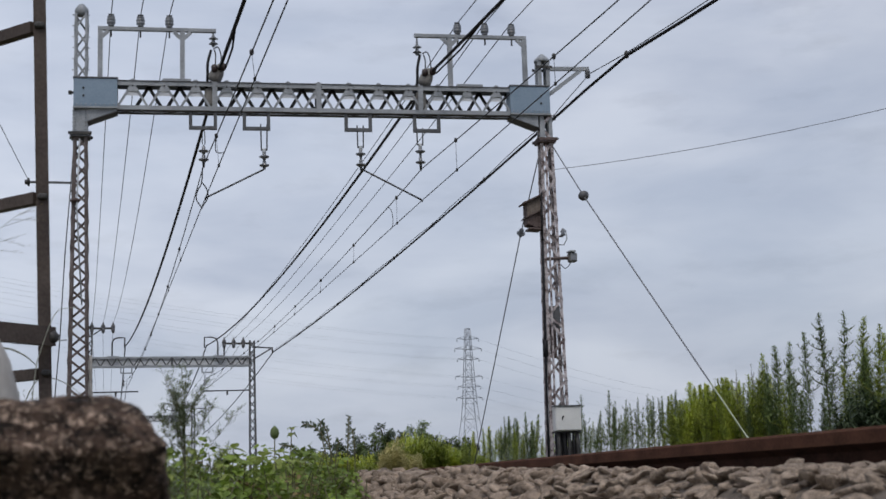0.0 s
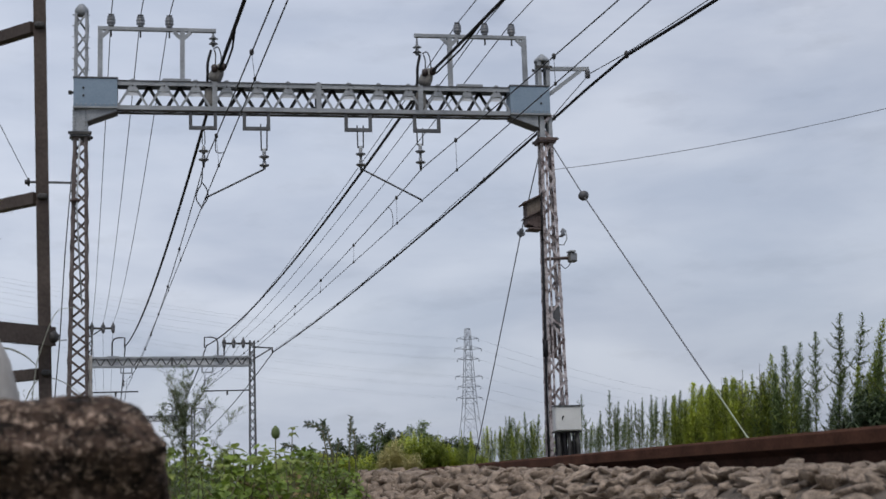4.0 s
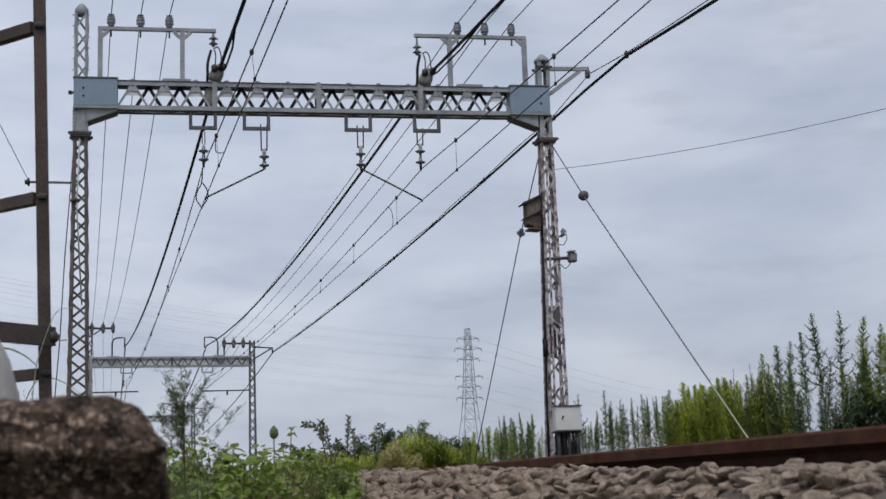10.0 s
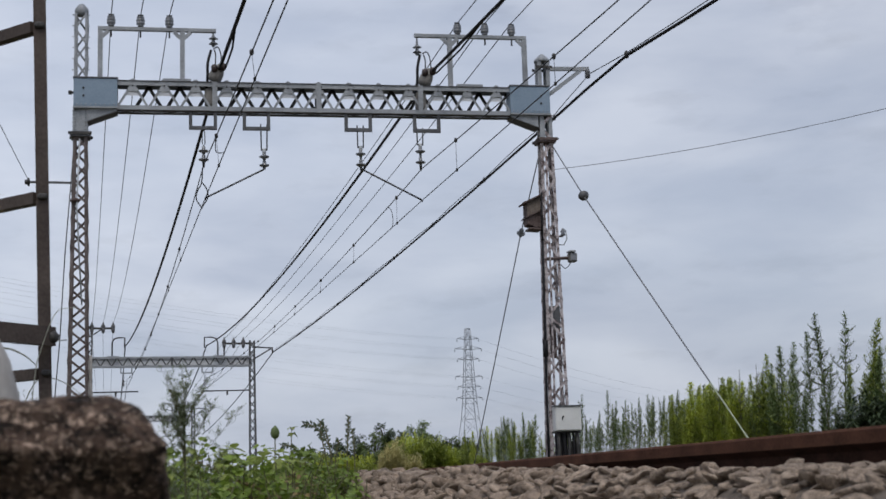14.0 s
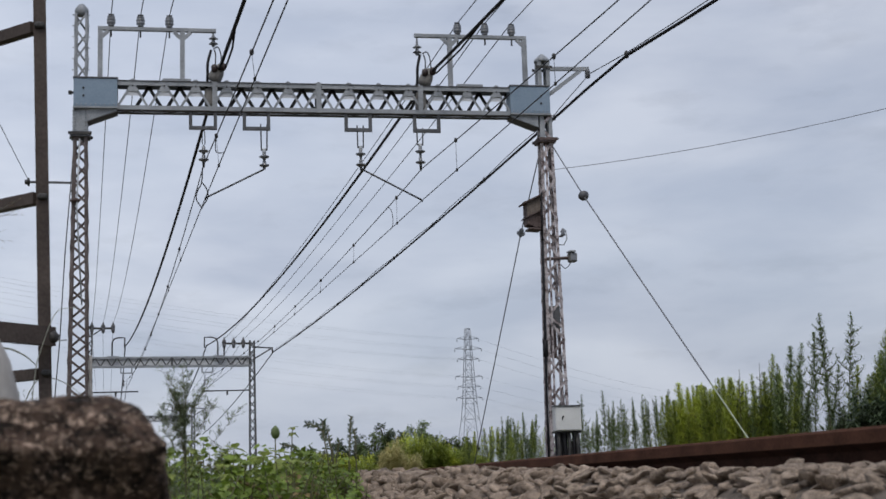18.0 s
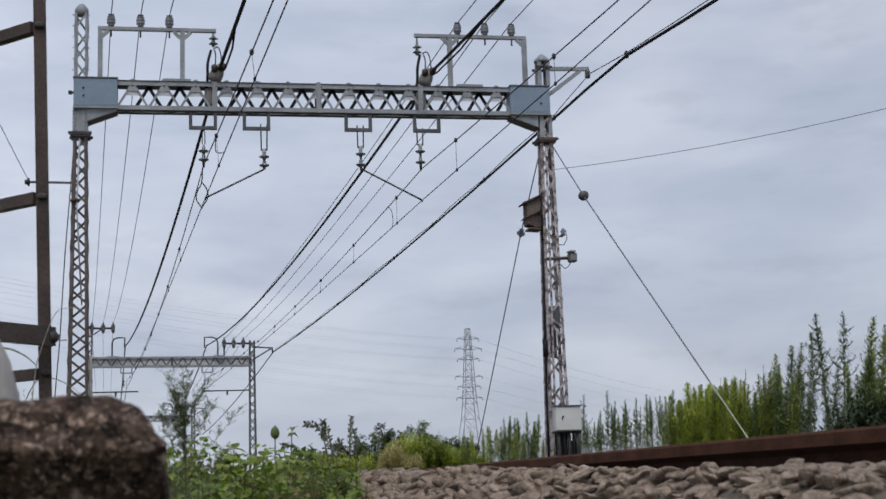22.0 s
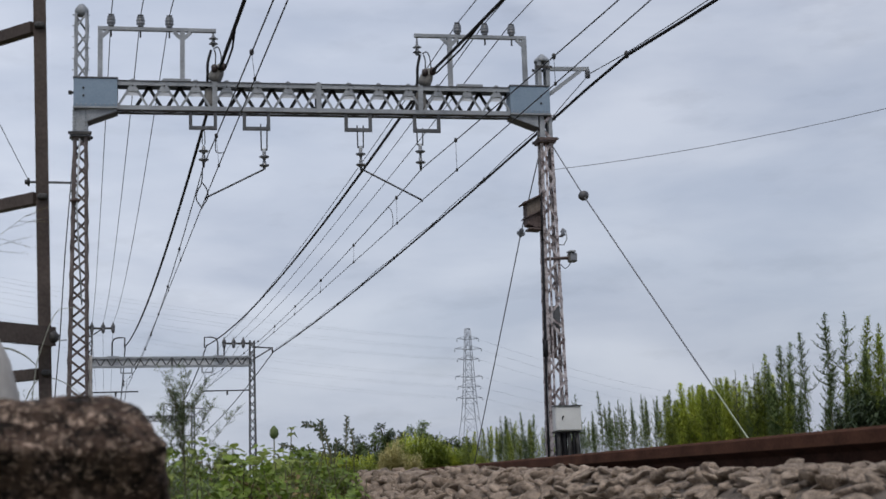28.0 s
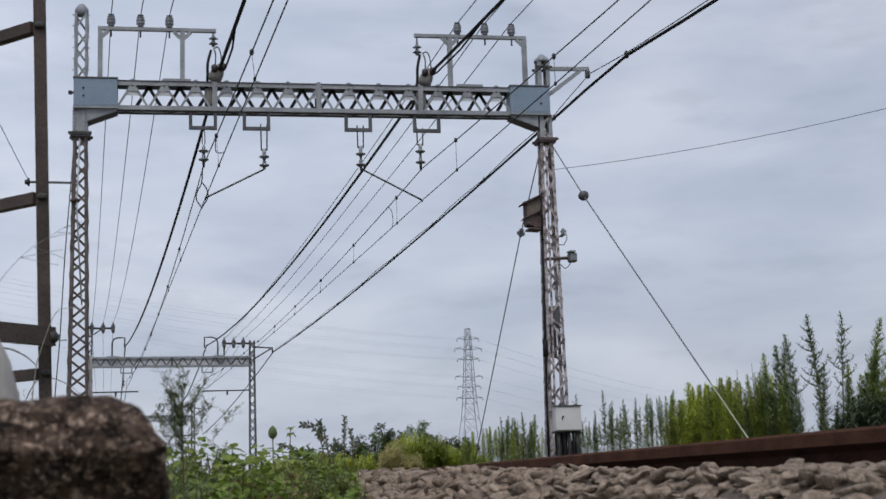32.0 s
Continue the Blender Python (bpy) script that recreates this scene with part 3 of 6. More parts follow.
        # back copy of the vertical, with its shade painted in
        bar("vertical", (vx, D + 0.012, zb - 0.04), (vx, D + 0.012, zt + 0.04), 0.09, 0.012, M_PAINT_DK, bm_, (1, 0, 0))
    for fx in (1.62, 6.9):
        part("foot_plate", box(bmesh.new(), fx - 0.2, -0.15, 7.18, fx + 0.28, 0.15, 7.225, 0.004), M_PAINT, bm_)
    # end plates with knees
    for e0, e1, kx, ks in ((-0.115, 0.63, 0.12, 1), (7.68, 8.425, 8.20, -1)):
        pl = part("end_plate", box(bmesh.new(), e0, -0.19, 6.69, e1, 0.19, 7.19, 0.006), M_BLUE, g, "blue-grey riveted end box")
        part("flange", box(bmesh.new(), e0 - 0.012, -0.205, 7.192, e1 + 0.012, 0.205, 7.217, 0.003), M_PAINT_DK, pl)
        part("flange", box(bmesh.new(), e0 - 0.008, -0.2, 6.655, e1 + 0.008, 0.2, 6.688, 0.003), M_PAINT, pl)
        for k in range(9):
            rx = e0 + 0.05 + (e1 - e0 - 0.1) * k / 8
            lathe("rivet", [(0.013, 0), (0.010, 0.010), (0.003, 0.014)], Matrix.Translation((rx, -0.19, 6.725)) @ Matrix.Rotation(math.pi / 2, 4, "X"), M_PAINT, pl, n=6)
        for k in range(2):
            lathe("bolt_head", [(0.018, 0), (0.018, 0.018), (0.006, 0.022)], Matrix.Translation(((e0 + 0.17) if ks > 0 else (e1 - 0.17), -0.19, 6.875 + k * 0.14)) @ Matrix.Rotation(math.pi / 2, 4, "X"), M_DARKMETAL, pl, n=6)
        far = e1 if ks > 0 else e0
        for yo in (-0.14, 0.11):
            vs = [(kx, yo, 6.66), (far, yo, 6.66), (far, yo, 6.625), (kx, yo, 6.43)]
            vs += [(a, b + 0.03, c) for a, b, c in vs]
            put("knee", vs, BOX_FACES, M_PAINT, pl)
        bar("knee_flange", (kx, 0, 6.422), (far, 0, 6.617), 0.34, 0.014, M_PAINT_DK, pl, (0, 1, 0))
    tube("bolt", [(-0.20, -0.1, 6.95), (-0.11, -0.1, 6.95)], 0.02, M_DARKMETAL, g)
    lathe("nut", [(0.04, 0), (0.04, 0.05), (0.015, 0.06)], Matrix.Translation((-0.15, -0.1, 6.95)) @ Matrix.Rotation(-math.pi / 2, 4, "Y"), M_DARKMETAL, g, n=6)
    # frames with pin insulators
    frame_bracket(g, "top_frame", (0.325, 1.754), 7.19, 8.16, 0.28, 2.35, 0.0, (0.51, 1.021, 1.526), (2.30, 7.86, 8.12))
    frame_bracket(g, "top_frame", (6.608, 8.02), 7.19, 8.17, 5.95, 8.06, 0.0, (6.766, 7.28, 7.787), (6.0, 7.79, 8.13))
    # drop frames and insulators under the beam
    for xa, xb in ((1.87, 2.364), (2.815, 3.303), (4.638, 5.136), (5.89, 6.394)):
        xa, xb = xa * 0.9965, xb * 0.9965
        dfm = bar("drop_frame", (xa, -0.1, 6.345), (xb, -0.1, 6.345), 0.06, 0.06, M_FRAME, g)
        for x in (xa + 0.03, xb - 0.03):
            bar("hanger", (x, -0.1, 6.315), (x, -0.1, 6.66), 0.06, 0.055, M_FRAME, dfm, (1, 0, 0))
    for x, zt_, a, b, e, tw in ((2.126, 6.35, 5.965, 5.81, 5.66, False), (3.19, 6.40, 5.872, 5.717, 5.63, True), (4.92, 6.40, 5.94, 5.745, 5.63, True), (6.01, 6.37, 6.0, 5.80, 5.64, True)):
        ins = new("hanging_insulator")
        ins.parent = g
        disc_insulator(ins, x * 0.9965, -0.1, zt_ - 0.03, a - 0.03, b - 0.03, e - 0.03, twin=tw)
    # registration arms
    for p, q in (((3.16, -0.1, 5.60), (2.145, -0.1, 5.085)), ((4.935, -0.1, 5.615), (5.995, -0.1, 5.065))):
        arm = tube("registration_arm", [p, q], 0.016, M_DARKMETAL, g, "thin dark steady arm")
        tube("clip", [Vector(q) + Vector((0, -0.03, -0.03)), Vector(q) + Vector((0, 0.03, 0.01))], 0.015, M_WIRE, arm)
    # cable saddles with sleeves on the beam
    for x, s in ((2.36, 1), (6.15, 1)):
        sd = new("cable_saddle")
        sd.parent = g
        sd["label"] = "dark knobs on a grey sleeved cable saddle"
        lathe("sleeve", [(0.10, 0), (0.125, 0.06), (0.12, 0.17), (0.085, 0.28), (0.05, 0.33)], Matrix.Translation((x - 0.06, -0.05, 7.215)) @ Matrix.Rotation(0.4, 4, "Y"), M_SLEEVE, sd, n=10)
        for k in (-1, 1):
            lathe("knob", [(0.025, -0.075), (0.052, -0.05), (0.06, 0.0), (0.052, 0.05), (0.025, 0.065)], Matrix.Translation((x + 0.075 * k + 0.03, -0.16, 7.44 + 0.015 * k)), M_KNOB, sd)
        tube("jumper", eased([(x - 0.1, 0.0, 7.80), (x - 0.14, -0.05, 7.66), (x - 0.17, -0.06, 7.5), (x - 0.16, -0.02, 7.3), (x - 0.2, 0.05, 6.95)]), 0.026, M_BLACK, sd)
        tube("jumper", eased([(x - 0.06, -0.02, 7.82), (x + 0.02, -0.08, 7.86), (x + 0.07, -0.1, 7.72), (x + 0.08, -0.12, 7.5)]), 0.012, M_WIRE, sd)
        tube("jumper", eased([(x - 0.04, -0.02, 7.80), (x - 0.02, -0.1, 7.7), (x - 0.03, -0.12, 7.5)]), 0.012, M_WIRE, sd)
        bm = bmesh.new()
        box(bm, x - 0.22, -0.1, 6.76, x - 0.02, 0.02, 7.08, 0.03)
        part("cable_clamp", bm, M_SLEEVE, sd, "dark shrouded clamp inside the girder")
    # side arm on the open mast head
    arm = bar("side_arm", (L + 0.1, 0, 7.59), (9.25, 0, 7.605), 0.07, 0.06, M_PAINT, g, (0, 0, 1), "grey bracket arm with a strut")
    bar("strut", (L + 0.08, 0, 7.07), (9.09, 0, 7.575), 0.07, 0.05, M_PAINT, arm, (0, 0, 1))
    lathe("arm_insulator", [(0.02, 0), (0.05, 0.02), (0.055, 0.06), (0.04, 0.08), (0.055, 0.1), (0.05, 0.14), (0.02, 0.18)], Matrix.Translation((9.222, 0, 7.42)), M_PAINT_DK, arm)
    # arm on the other mast
    arm = bar("side_arm", (-0.86, 0, 5.37), (-0.11, 0, 5.36), 0.035, 0.035, M_PAINT_DK, g, (0, 0, 1), "thin side arm")
    lathe("arm_insulator", [(0.02, 0), (0.07, 0.01), (0.075, 0.03), (0.04, 0.05), (0.05, 0.08), (0.02, 0.09)], Matrix.Translation((-0.84, 0, 5.37)) @ Matrix.Rotation(-math.pi / 2, 4, "Y"), M_DARKMETAL, arm)
    lathe("clamp_ring", [(0.06, 0), (0.085, 0.02), (0.09, 0.05), (0.06, 0.07)], Matrix.Translation((-0.07, -0.16, 4.98)), M_RUST, g, n=10)
    tube("conduit", [(0.06, -0.2, 3.2), (-0.04, -0.2, 4.9), (0.0, -0.2, 6.1)], 0.014, M_GALV, g)
    # foot end of the pale cable riser beside the mast
    tube("cable_riser", [(0.2 + 0.008 * math.sin(k * 2.1), -0.05, -0.4 + 0.11 * k) for k in range(26)], [0.036 + 0.012 * math.sin(k * 1.7) for k in range(26)], M_PALE, g, "pale bundled cable riser")
    tube("conduit", [(-0.55, 0.2, -0.4), (-0.32, 0.1, 2.6), (-0.25, 0.1, 4.1), (-0.1, 0.05, 6.2)], 0.01, M_DARKMETAL, g)
    tube("conduit", [(-0.5, 0.1, 2.4), (-0.42, 0.1, 2.62), (-0.2, 0.1, 2.64)], 0.012, M_GALV, g)
    return g


build_gantry()


def far_gantry(y, x_l, x_r, z_beam, z_top_r, seen_left):
    """A gantry further along the line, with the same kinds of fittings."""
    g = thing("catenary_gantry", pose(0, y, 0), "grey lattice steel portal further along the line", "catenary gantry", "catenary gantries")
    hw = lambda z: 0.15 + 0.008 * max(0.0, 6 - z)
    for x, top in ((x_l, 8.9 if seen_left else 6.9), (x_r, z_top_r)):
        m = new("mast")
        m.parent = g
        lattice_mast(m, x, hw, -0.42, top, 0.42, M_PAINT_DK, 0.07, 0.05)
    b = new("beam")
    b.parent = g
    zt, zb, D = z_beam + 0.225, z_beam - 0.225, 0.2
    for sy in (-1, 1):
        for zc in (zt, zb):
            bar("chord", (x_l, sy * D, zc), (x_r, sy * D, zc), 0.09, 0.05, M_PAINT, b, (0, 0, 1))
        n = 15
        w = (x_r - x_l) / n
        for i in range(n):
            xa = x_l + w * i
            lo, hi = (zb, zt) if sy < 0 else (zt, zb)
            mt = M_PAINT_DK
            if sy > 0:
                continue
            bar("lacing_bar", (xa, sy * D, lo), (xa + w / 2, sy * D, hi), 0.07, 0.02, mt, b, (1, 0, 0))
            bar("lacing_bar", (xa + w / 2, sy * D, hi), (xa + w, sy * D, lo), 0.07, 0.02, mt, b, (1, 0, 0))
    vs = [(x_l, D + 0.05, zb), (x_r, D + 0.05, zb), (x_r, D + 0.05, zt), (x_l, D + 0.05, zt)]
    vs += [(p, q + 0.02, r) for p, q, r in vs]
    put("web_plate", vs, BOX_FACES, M_PLATE, b, "pale grey web")
    bar("vertical", ((x_l + x_r) / 2, -D - 0.02, zb), ((x_l + x_r) / 2, -D - 0.02, zt), 0.12, 0.02, M_PAINT_DK, b, (1, 0, 0))
    k = (x_r - x_l) / 8.4
    for a, c, s in ((1.6, 2.24, 1), (6.35, 7.05, -1)):
        a, c = x_l + (a - 0.45) * k, x_l + (c - 0.45) * k
        z1 = zt + 1.05
        pts = [(a, 0, zt), (a, 0, z1 - 0.25), (a + 0.1, 0, z1 - 0.06), (a + 0.3, 0, z1), (c, 0, z1), (c, 0, z1 - 0.55)]
        if s < 0:
            pts = [(a + c - p[0], p[1], p[2]) for p in pts]
        hoop = tube("cable_hoop", pts, 0.04, M_DARKMETAL, g)
        bar("foot_plate", (pts[0][0] - 0.25, 0, zt + 0.07), (pts[0][0] + 0.35, 0, zt + 0.07), 0.2, 0.06, M_PAINT, hoop, (0, 1, 0))
    for u in (2.05, 6.22):
        u = x_l + (u - 0.45) * k
        dfm = bar("drop_frame", (u, 0, zb - 0.33), (u + 0.55, 0, zb - 0.33), 0.06, 0.06, M_PAINT, g)
        for s in (0.0, 0.55):
            bar("hanger", (u + s, 0, zb - 0.34), (u + s, 0, zb), 0.06, 0.06, M_PAINT, dfm, (1, 0, 0))
        ins = new("hanging_insulator")
        ins.parent = g
        disc_insulator(ins, u + 0.14, 0, zb - 0.3, zb - 0.75, zb - 0.92, zb - 1.05, 0.09, False, M_CERAM_DK)
    for a, c in ((x_l + 0.1, x_l + 2.45), (x_r - 2.6, x_r - 0.1)):
        arm = tube("steady_arm", [(a, 0, zb - 1.30), (c, 0, zb - 1.28)], 0.035, M_WIRE, g)
        tube("drop", [((a + c) / 2 + 0.05, 0, zb - 1.3), ((a + c) / 2 + 0.05, 0, zb - 1.52)], 0.05, M_DARKMETAL, arm)
    arm = tube("side_arm", [(x_r, 0, 7.62), (x_r + 1.05, 0, 7.55)], 0.04, M_PAINT_DK, g)
    tube("strut", [(x_r + 0.05, 0, 6.95), (x_r + 1.0, 0, 7.52)], 0.04, M_PAINT_DK, arm)
    tube("arm_insulator", [(x_r + 1.05, 0, 7.58), (x_r + 1.1, 0, 7.3)], 0.05, M_CERAM_DK, arm)
    # cross arms with pin insulators
    for xa, xb, z, pins in ((x_l, x_l + 1.15, 8.62, (0.12, 0.68, 1.18)), (x_r - 1.55, x_r, 7.80, (0.1, 0.6, 1.1)))[0 if seen_left else 1:]:
        ca = bar("cross_arm", (xa, 0, z), (xb, 0, z), 0.1, 0.08, M_DARKMETAL, g)
        for p in pins:
            lathe("pin_insulator", [(0.05, -0.25), (0.09, -0.15), (0.1, -0.02), (0.07, 0.0), (0.11, 0.05), (0.11, 0.14), (0.06, 0.2), (0.02, 0.34)], Matrix.Translation((xa + p, 0, z)), M_CERAM_DK, ca, n=8)
        bar("strut", (xa, 0, z - 0.45) if xa == x_l else (xa + 0.1, 0, zt), (xa + 0.6, 0, z - 0.05) if xa == x_l else (xa + 0.1, 0, z), 0.06, 0.05, M_DARKMETAL, ca)
    return g


far_gantry(77.0, 0.45, 8.75, 6.86, 7.95, True)
far_gantry(130.0, 1.2, 9.6, 6.75, 7.9, False)


# ---------------------------------------------------------------- overhead wires
def line(name, near, at, far, sag_near, sag_far, r, material, label, category="wire", beyond=True, ext=None):
    """One wire over three supports: behind the camera, on the near gantry and on the far one, then on to the third."""
    pts = span(near, at, sag_near, 20)[:-1] + span(at, far, sag_far, 20)
    if beyond:
        e = ext or (far[0] + 0.9, 130.0, far[2] - 0.1)
        pts += span(far, e, max(sag_far, 1.25 * sag_far if r < 0.03 else 1.3), 8)[1:]
    w = tube(name, pts, r, material, None, "", 6)
    tagged(w, label, category, "overhead wires")
    return w


PREV = -25.5
WIRES = {}
WIRES["lt"] = line("power_cable", (2.34, PREV, 7.45), (2.36, 25.40, 7.41), (2.243, 77, 7.70), 0.45, 0.80, 0.031, M_BLACK, "thick black insulated power cable over the near track", "cable")
WIRES["rt"] = line("power_cable", (6.19, PREV, 7.45), (6.20, 25.16, 7.45), (6.393, 77, 7.70), 0.66, 0.70, 0.031, M_BLACK, "thick black insulated power cable over the far track", "cable")
WIRES["lm"] = line("messenger_wire", (2.08, PREV, 5.67), (2.078, 25.46, 5.66), (2.35, 77, 6.0), 0.42, 0.75, 0.0098, M_WIRE, "dark stranded messenger wire carrying the contact wire")
WIRES["rm"] = line("messenger_wire", (5.97, PREV, 5.65), (5.974, 25.22, 5.645), (6.38, 77, 6.0), 0.40, 0.48, 0.0098, M_WIRE, "dark stranded messenger wire carrying the contact wire")
WIRES["lc"] = line("contact_wire", (2.115, PREV, 5.12), (2.115, 25.46, 5.10), (2.30, 77, 5.45), 0.0, 0.1, 0.0088, M_WIRE, "dark grooved contact wire over the near track")
WIRES["rc"] = line("contact_wire", (5.979, PREV, 5.08), (5.979, 25.22, 5.075), (6.30, 77, 5.42), 0.0, 0.1, 0.0088, M_WIRE, "dark grooved contact wire over the far track")
for xa, za, zn, xc, zc in ((0.477, 8.37, 8.1, 0.58, 8.89), (0.987, 8.38, 8.2, 1.12, 8.887), (1.491, 8.395, 8.3, 1.62, 8.886)):
    line("feeder_wire", (xa + 0.2, PREV, zn), (xa, 25.64, za), (xc, 77, zc), 0.9, 0.88, 0.0088, M_WIRE, "thin feeder wire on porcelain pin insulators")
for xa, za, xc, zc in ((6.721, 8.41, 7.303, 8.037), (7.234, 8.42, 7.803, 8.034), (7.739, 8.435, 8.305, 8.031)):
    line("feeder_wire", (xa, PREV, za), (xa, 25.25, za), (xc, 77, zc), 0.1, 0.40, 0.0098, M_WIRE, "thin feeder wire on porcelain pin insulators")
FD = ((9.15, PREV, 7.21), (9.15, 25.1, 7.21), (9.87, 77.0, 7.34), 0.55, 0.26)
KNOT = Vector((9.15, 23.05, 7.23))
fd_pts = span((9.15, PREV, 7.23), KNOT, 0.91, 20) + span(FD[1], FD[2], FD[4], 20) + span(FD[2], (10.4, 130.0, 5.3), 0.325, 8)[1:]
WIRES["fd"] = tagged(tube("feeder_cable", fd_pts, 0.029, M_BLACK, None), "thick black feeder cable hung from a messenger", "cable", "overhead wires")
fm_pts = span((9.15, PREV, 7.275), KNOT + Vector((0, 0, 0.045)), 0.80, 20) + [(9.15, 24.95, 7.45), (9.17, 26.94, 7.262)]
for k in range(72):
    u = (2.1 + k * 0.69) / 51.9
    q = Vector(FD[1]).lerp(Vector(FD[2]), u)
    fm_pts.append((q.x, q.y, q.z - 4 * 0.26 * u * (1 - u) + 0.035 + 0.055 * abs(math.sin(math.pi * (q.y - 27.2) / 5.6))))
tagged(tube("messenger_wire", fm_pts, 0.009, M_WIRE, None), "thin messenger wire tied above the feeder cable", "wire", "overhead wires")


def point_on(near, at, far, sag_near, sag_far, y):
    a, b, s = (near, at, sag_near) if y < at[1] else (at, far, sag_far)
    t = (y - a[1]) / (b[1] - a[1])
    p = Vector(a).lerp(Vector(b), t)
    p.z -= 4 * s * t * (1 - t)
    return p


def droppers(wire, mess, cont, ys):
    for y in ys:
        p, q = point_on(*mess, y), point_on(*cont, y)
        tube("dropper", [p, q], 0.0045, M_WIRE_LT, wire, "", 4)
        lathe("clip", [(0.012, -0.04), (0.028, -0.02), (0.028, 0.025), (0.012, 0.04)], Matrix.Translation(p), M_DARKMETAL, wire, n=6)
        lathe("clip", [(0.008, -0.03), (0.02, -0.015), (0.02, 0.015), (0.008, 0.03)], Matrix.Translation(q), M_DARKMETAL, wire, n=6)


LM = ((2.08, PREV, 5.67), (2.078, 25.46, 5.66), (2.35, 77, 6.0), 0.42, 0.75)
LC = ((2.115, PREV, 5.12), (2.115, 25.46, 5.10), (2.30, 77, 5.45), 0.0, 0.1)
RM = ((5.97, PREV, 5.65), (5.974, 25.22, 5.645), (6.38, 77, 6.0), 0.40, 0.48)
RC = ((5.979, PREV, 5.08), (5.979, 25.22, 5.075), (6.30, 77, 5.42), 0.0, 0.1)
droppers(WIRES["lm"], LM, LC, (18.0, 23.0, 32.6, 37.5, 42.5, 47.5, 52.5, 57.5, 62.5, 67.5, 72))
droppers(WIRES["rm"], RM, RC, (12.8, 17.6, 22.8, 27.6, 32.5, 37.5, 42.5, 47.5, 52.5, 57.5, 62.5, 67.5, 72))

for k in range(9):
    y = 27.2 + 5.6 * k
    q = point_on(*FD, y)
    lathe("cable_clip", [(0.015, -0.04), (0.033, -0.03), (0.033, 0.03), (0.012, 0.08)], Matrix.Translation(q), M_DARKMETAL, WIRES["fd"], n=6)
lathe("cable_clip", [(0.015, -0.05), (0.04, -0.03), (0.04, 0.05), (0.012, 0.09)], Matrix.Translation(KNOT), M_DARKMETAL, WIRES["fd"], n=6)
p, q = point_on(*RM, 28.5), point_on(*RC, 28.2)
tube("jumper", eased([p, p + Vector((0.02, -0.2, -0.05)), (p + q) / 2 + Vector((0.02, -0.25, 0)), q + Vector((0, -0.2, 0.02)), q]), 0.007, M_WIRE, WIRES["rm"])
p, q = point_on(*LM, 23.1), point_on(*LC, 22.0)
tube("jumper", eased([p, p + Vector((0.0, 0.1, -0.2)), (p + q) / 2 + Vector((-0.02, 0.2, -0.1)), q + Vector((0, 0.1, 0.0)), q]), 0.009, M_WIRE, WIRES["lm"])

for key, x, z, spl in (("lt", 2.36, 7.41, 22.6), ("rt", 6.20, 7.45, 21.6)):
    near = ((2.34, PREV, 7.45), (2.36, 25.40, 7.41), (2.243, 77, 7.70), 0.45, 0.80) if key == "lt" else ((6.19, PREV, 7.45), (6.20, 25.16, 7.45), (6.393, 77, 7.70), 0.66, 0.70)
    e = point_on(*near, spl)
    tube("tail", [e, e.lerp(Vector((x + 0.10, 25.3, z)), 0.5) + Vector((0.03, 0, -0.03)), Vector((x + 0.10, 25.3, z))], 0.018, M_BLACK, WIRES[key])

# jumper loop between messenger and contact wire beside the near hanging insulator
tube_pts = [(2.06, 25.5, 5.62), (2.05, 25.5, 5.33), (1.96, 25.5, 5.2), (1.94, 25.5, 5.05), (2.0, 25.5, 4.97), (2.04, 25.5, 4.9)]
tagged(tube("jumper_loop", eased(tube_pts), 0.011, M_WIRE, None), "bent wire jumper under a hanging insulator", "wire")
tagged(tube("jumper_loop", eased([(2.05, 25.5, 5.36), (2.14, 25.5, 5.24), (2.16, 25.5, 5.08), (2.07, 25.5, 4.95), (2.04, 25.5, 4.88)]), 0.011, M_WIRE, None), "bent wire jumper under a hanging insulator", "wire")


# ---------------------------------------------------------------- fittings on the near gantry
GP = pose(-0.03, 25.7, -0.012, 0, 0, -3.6)


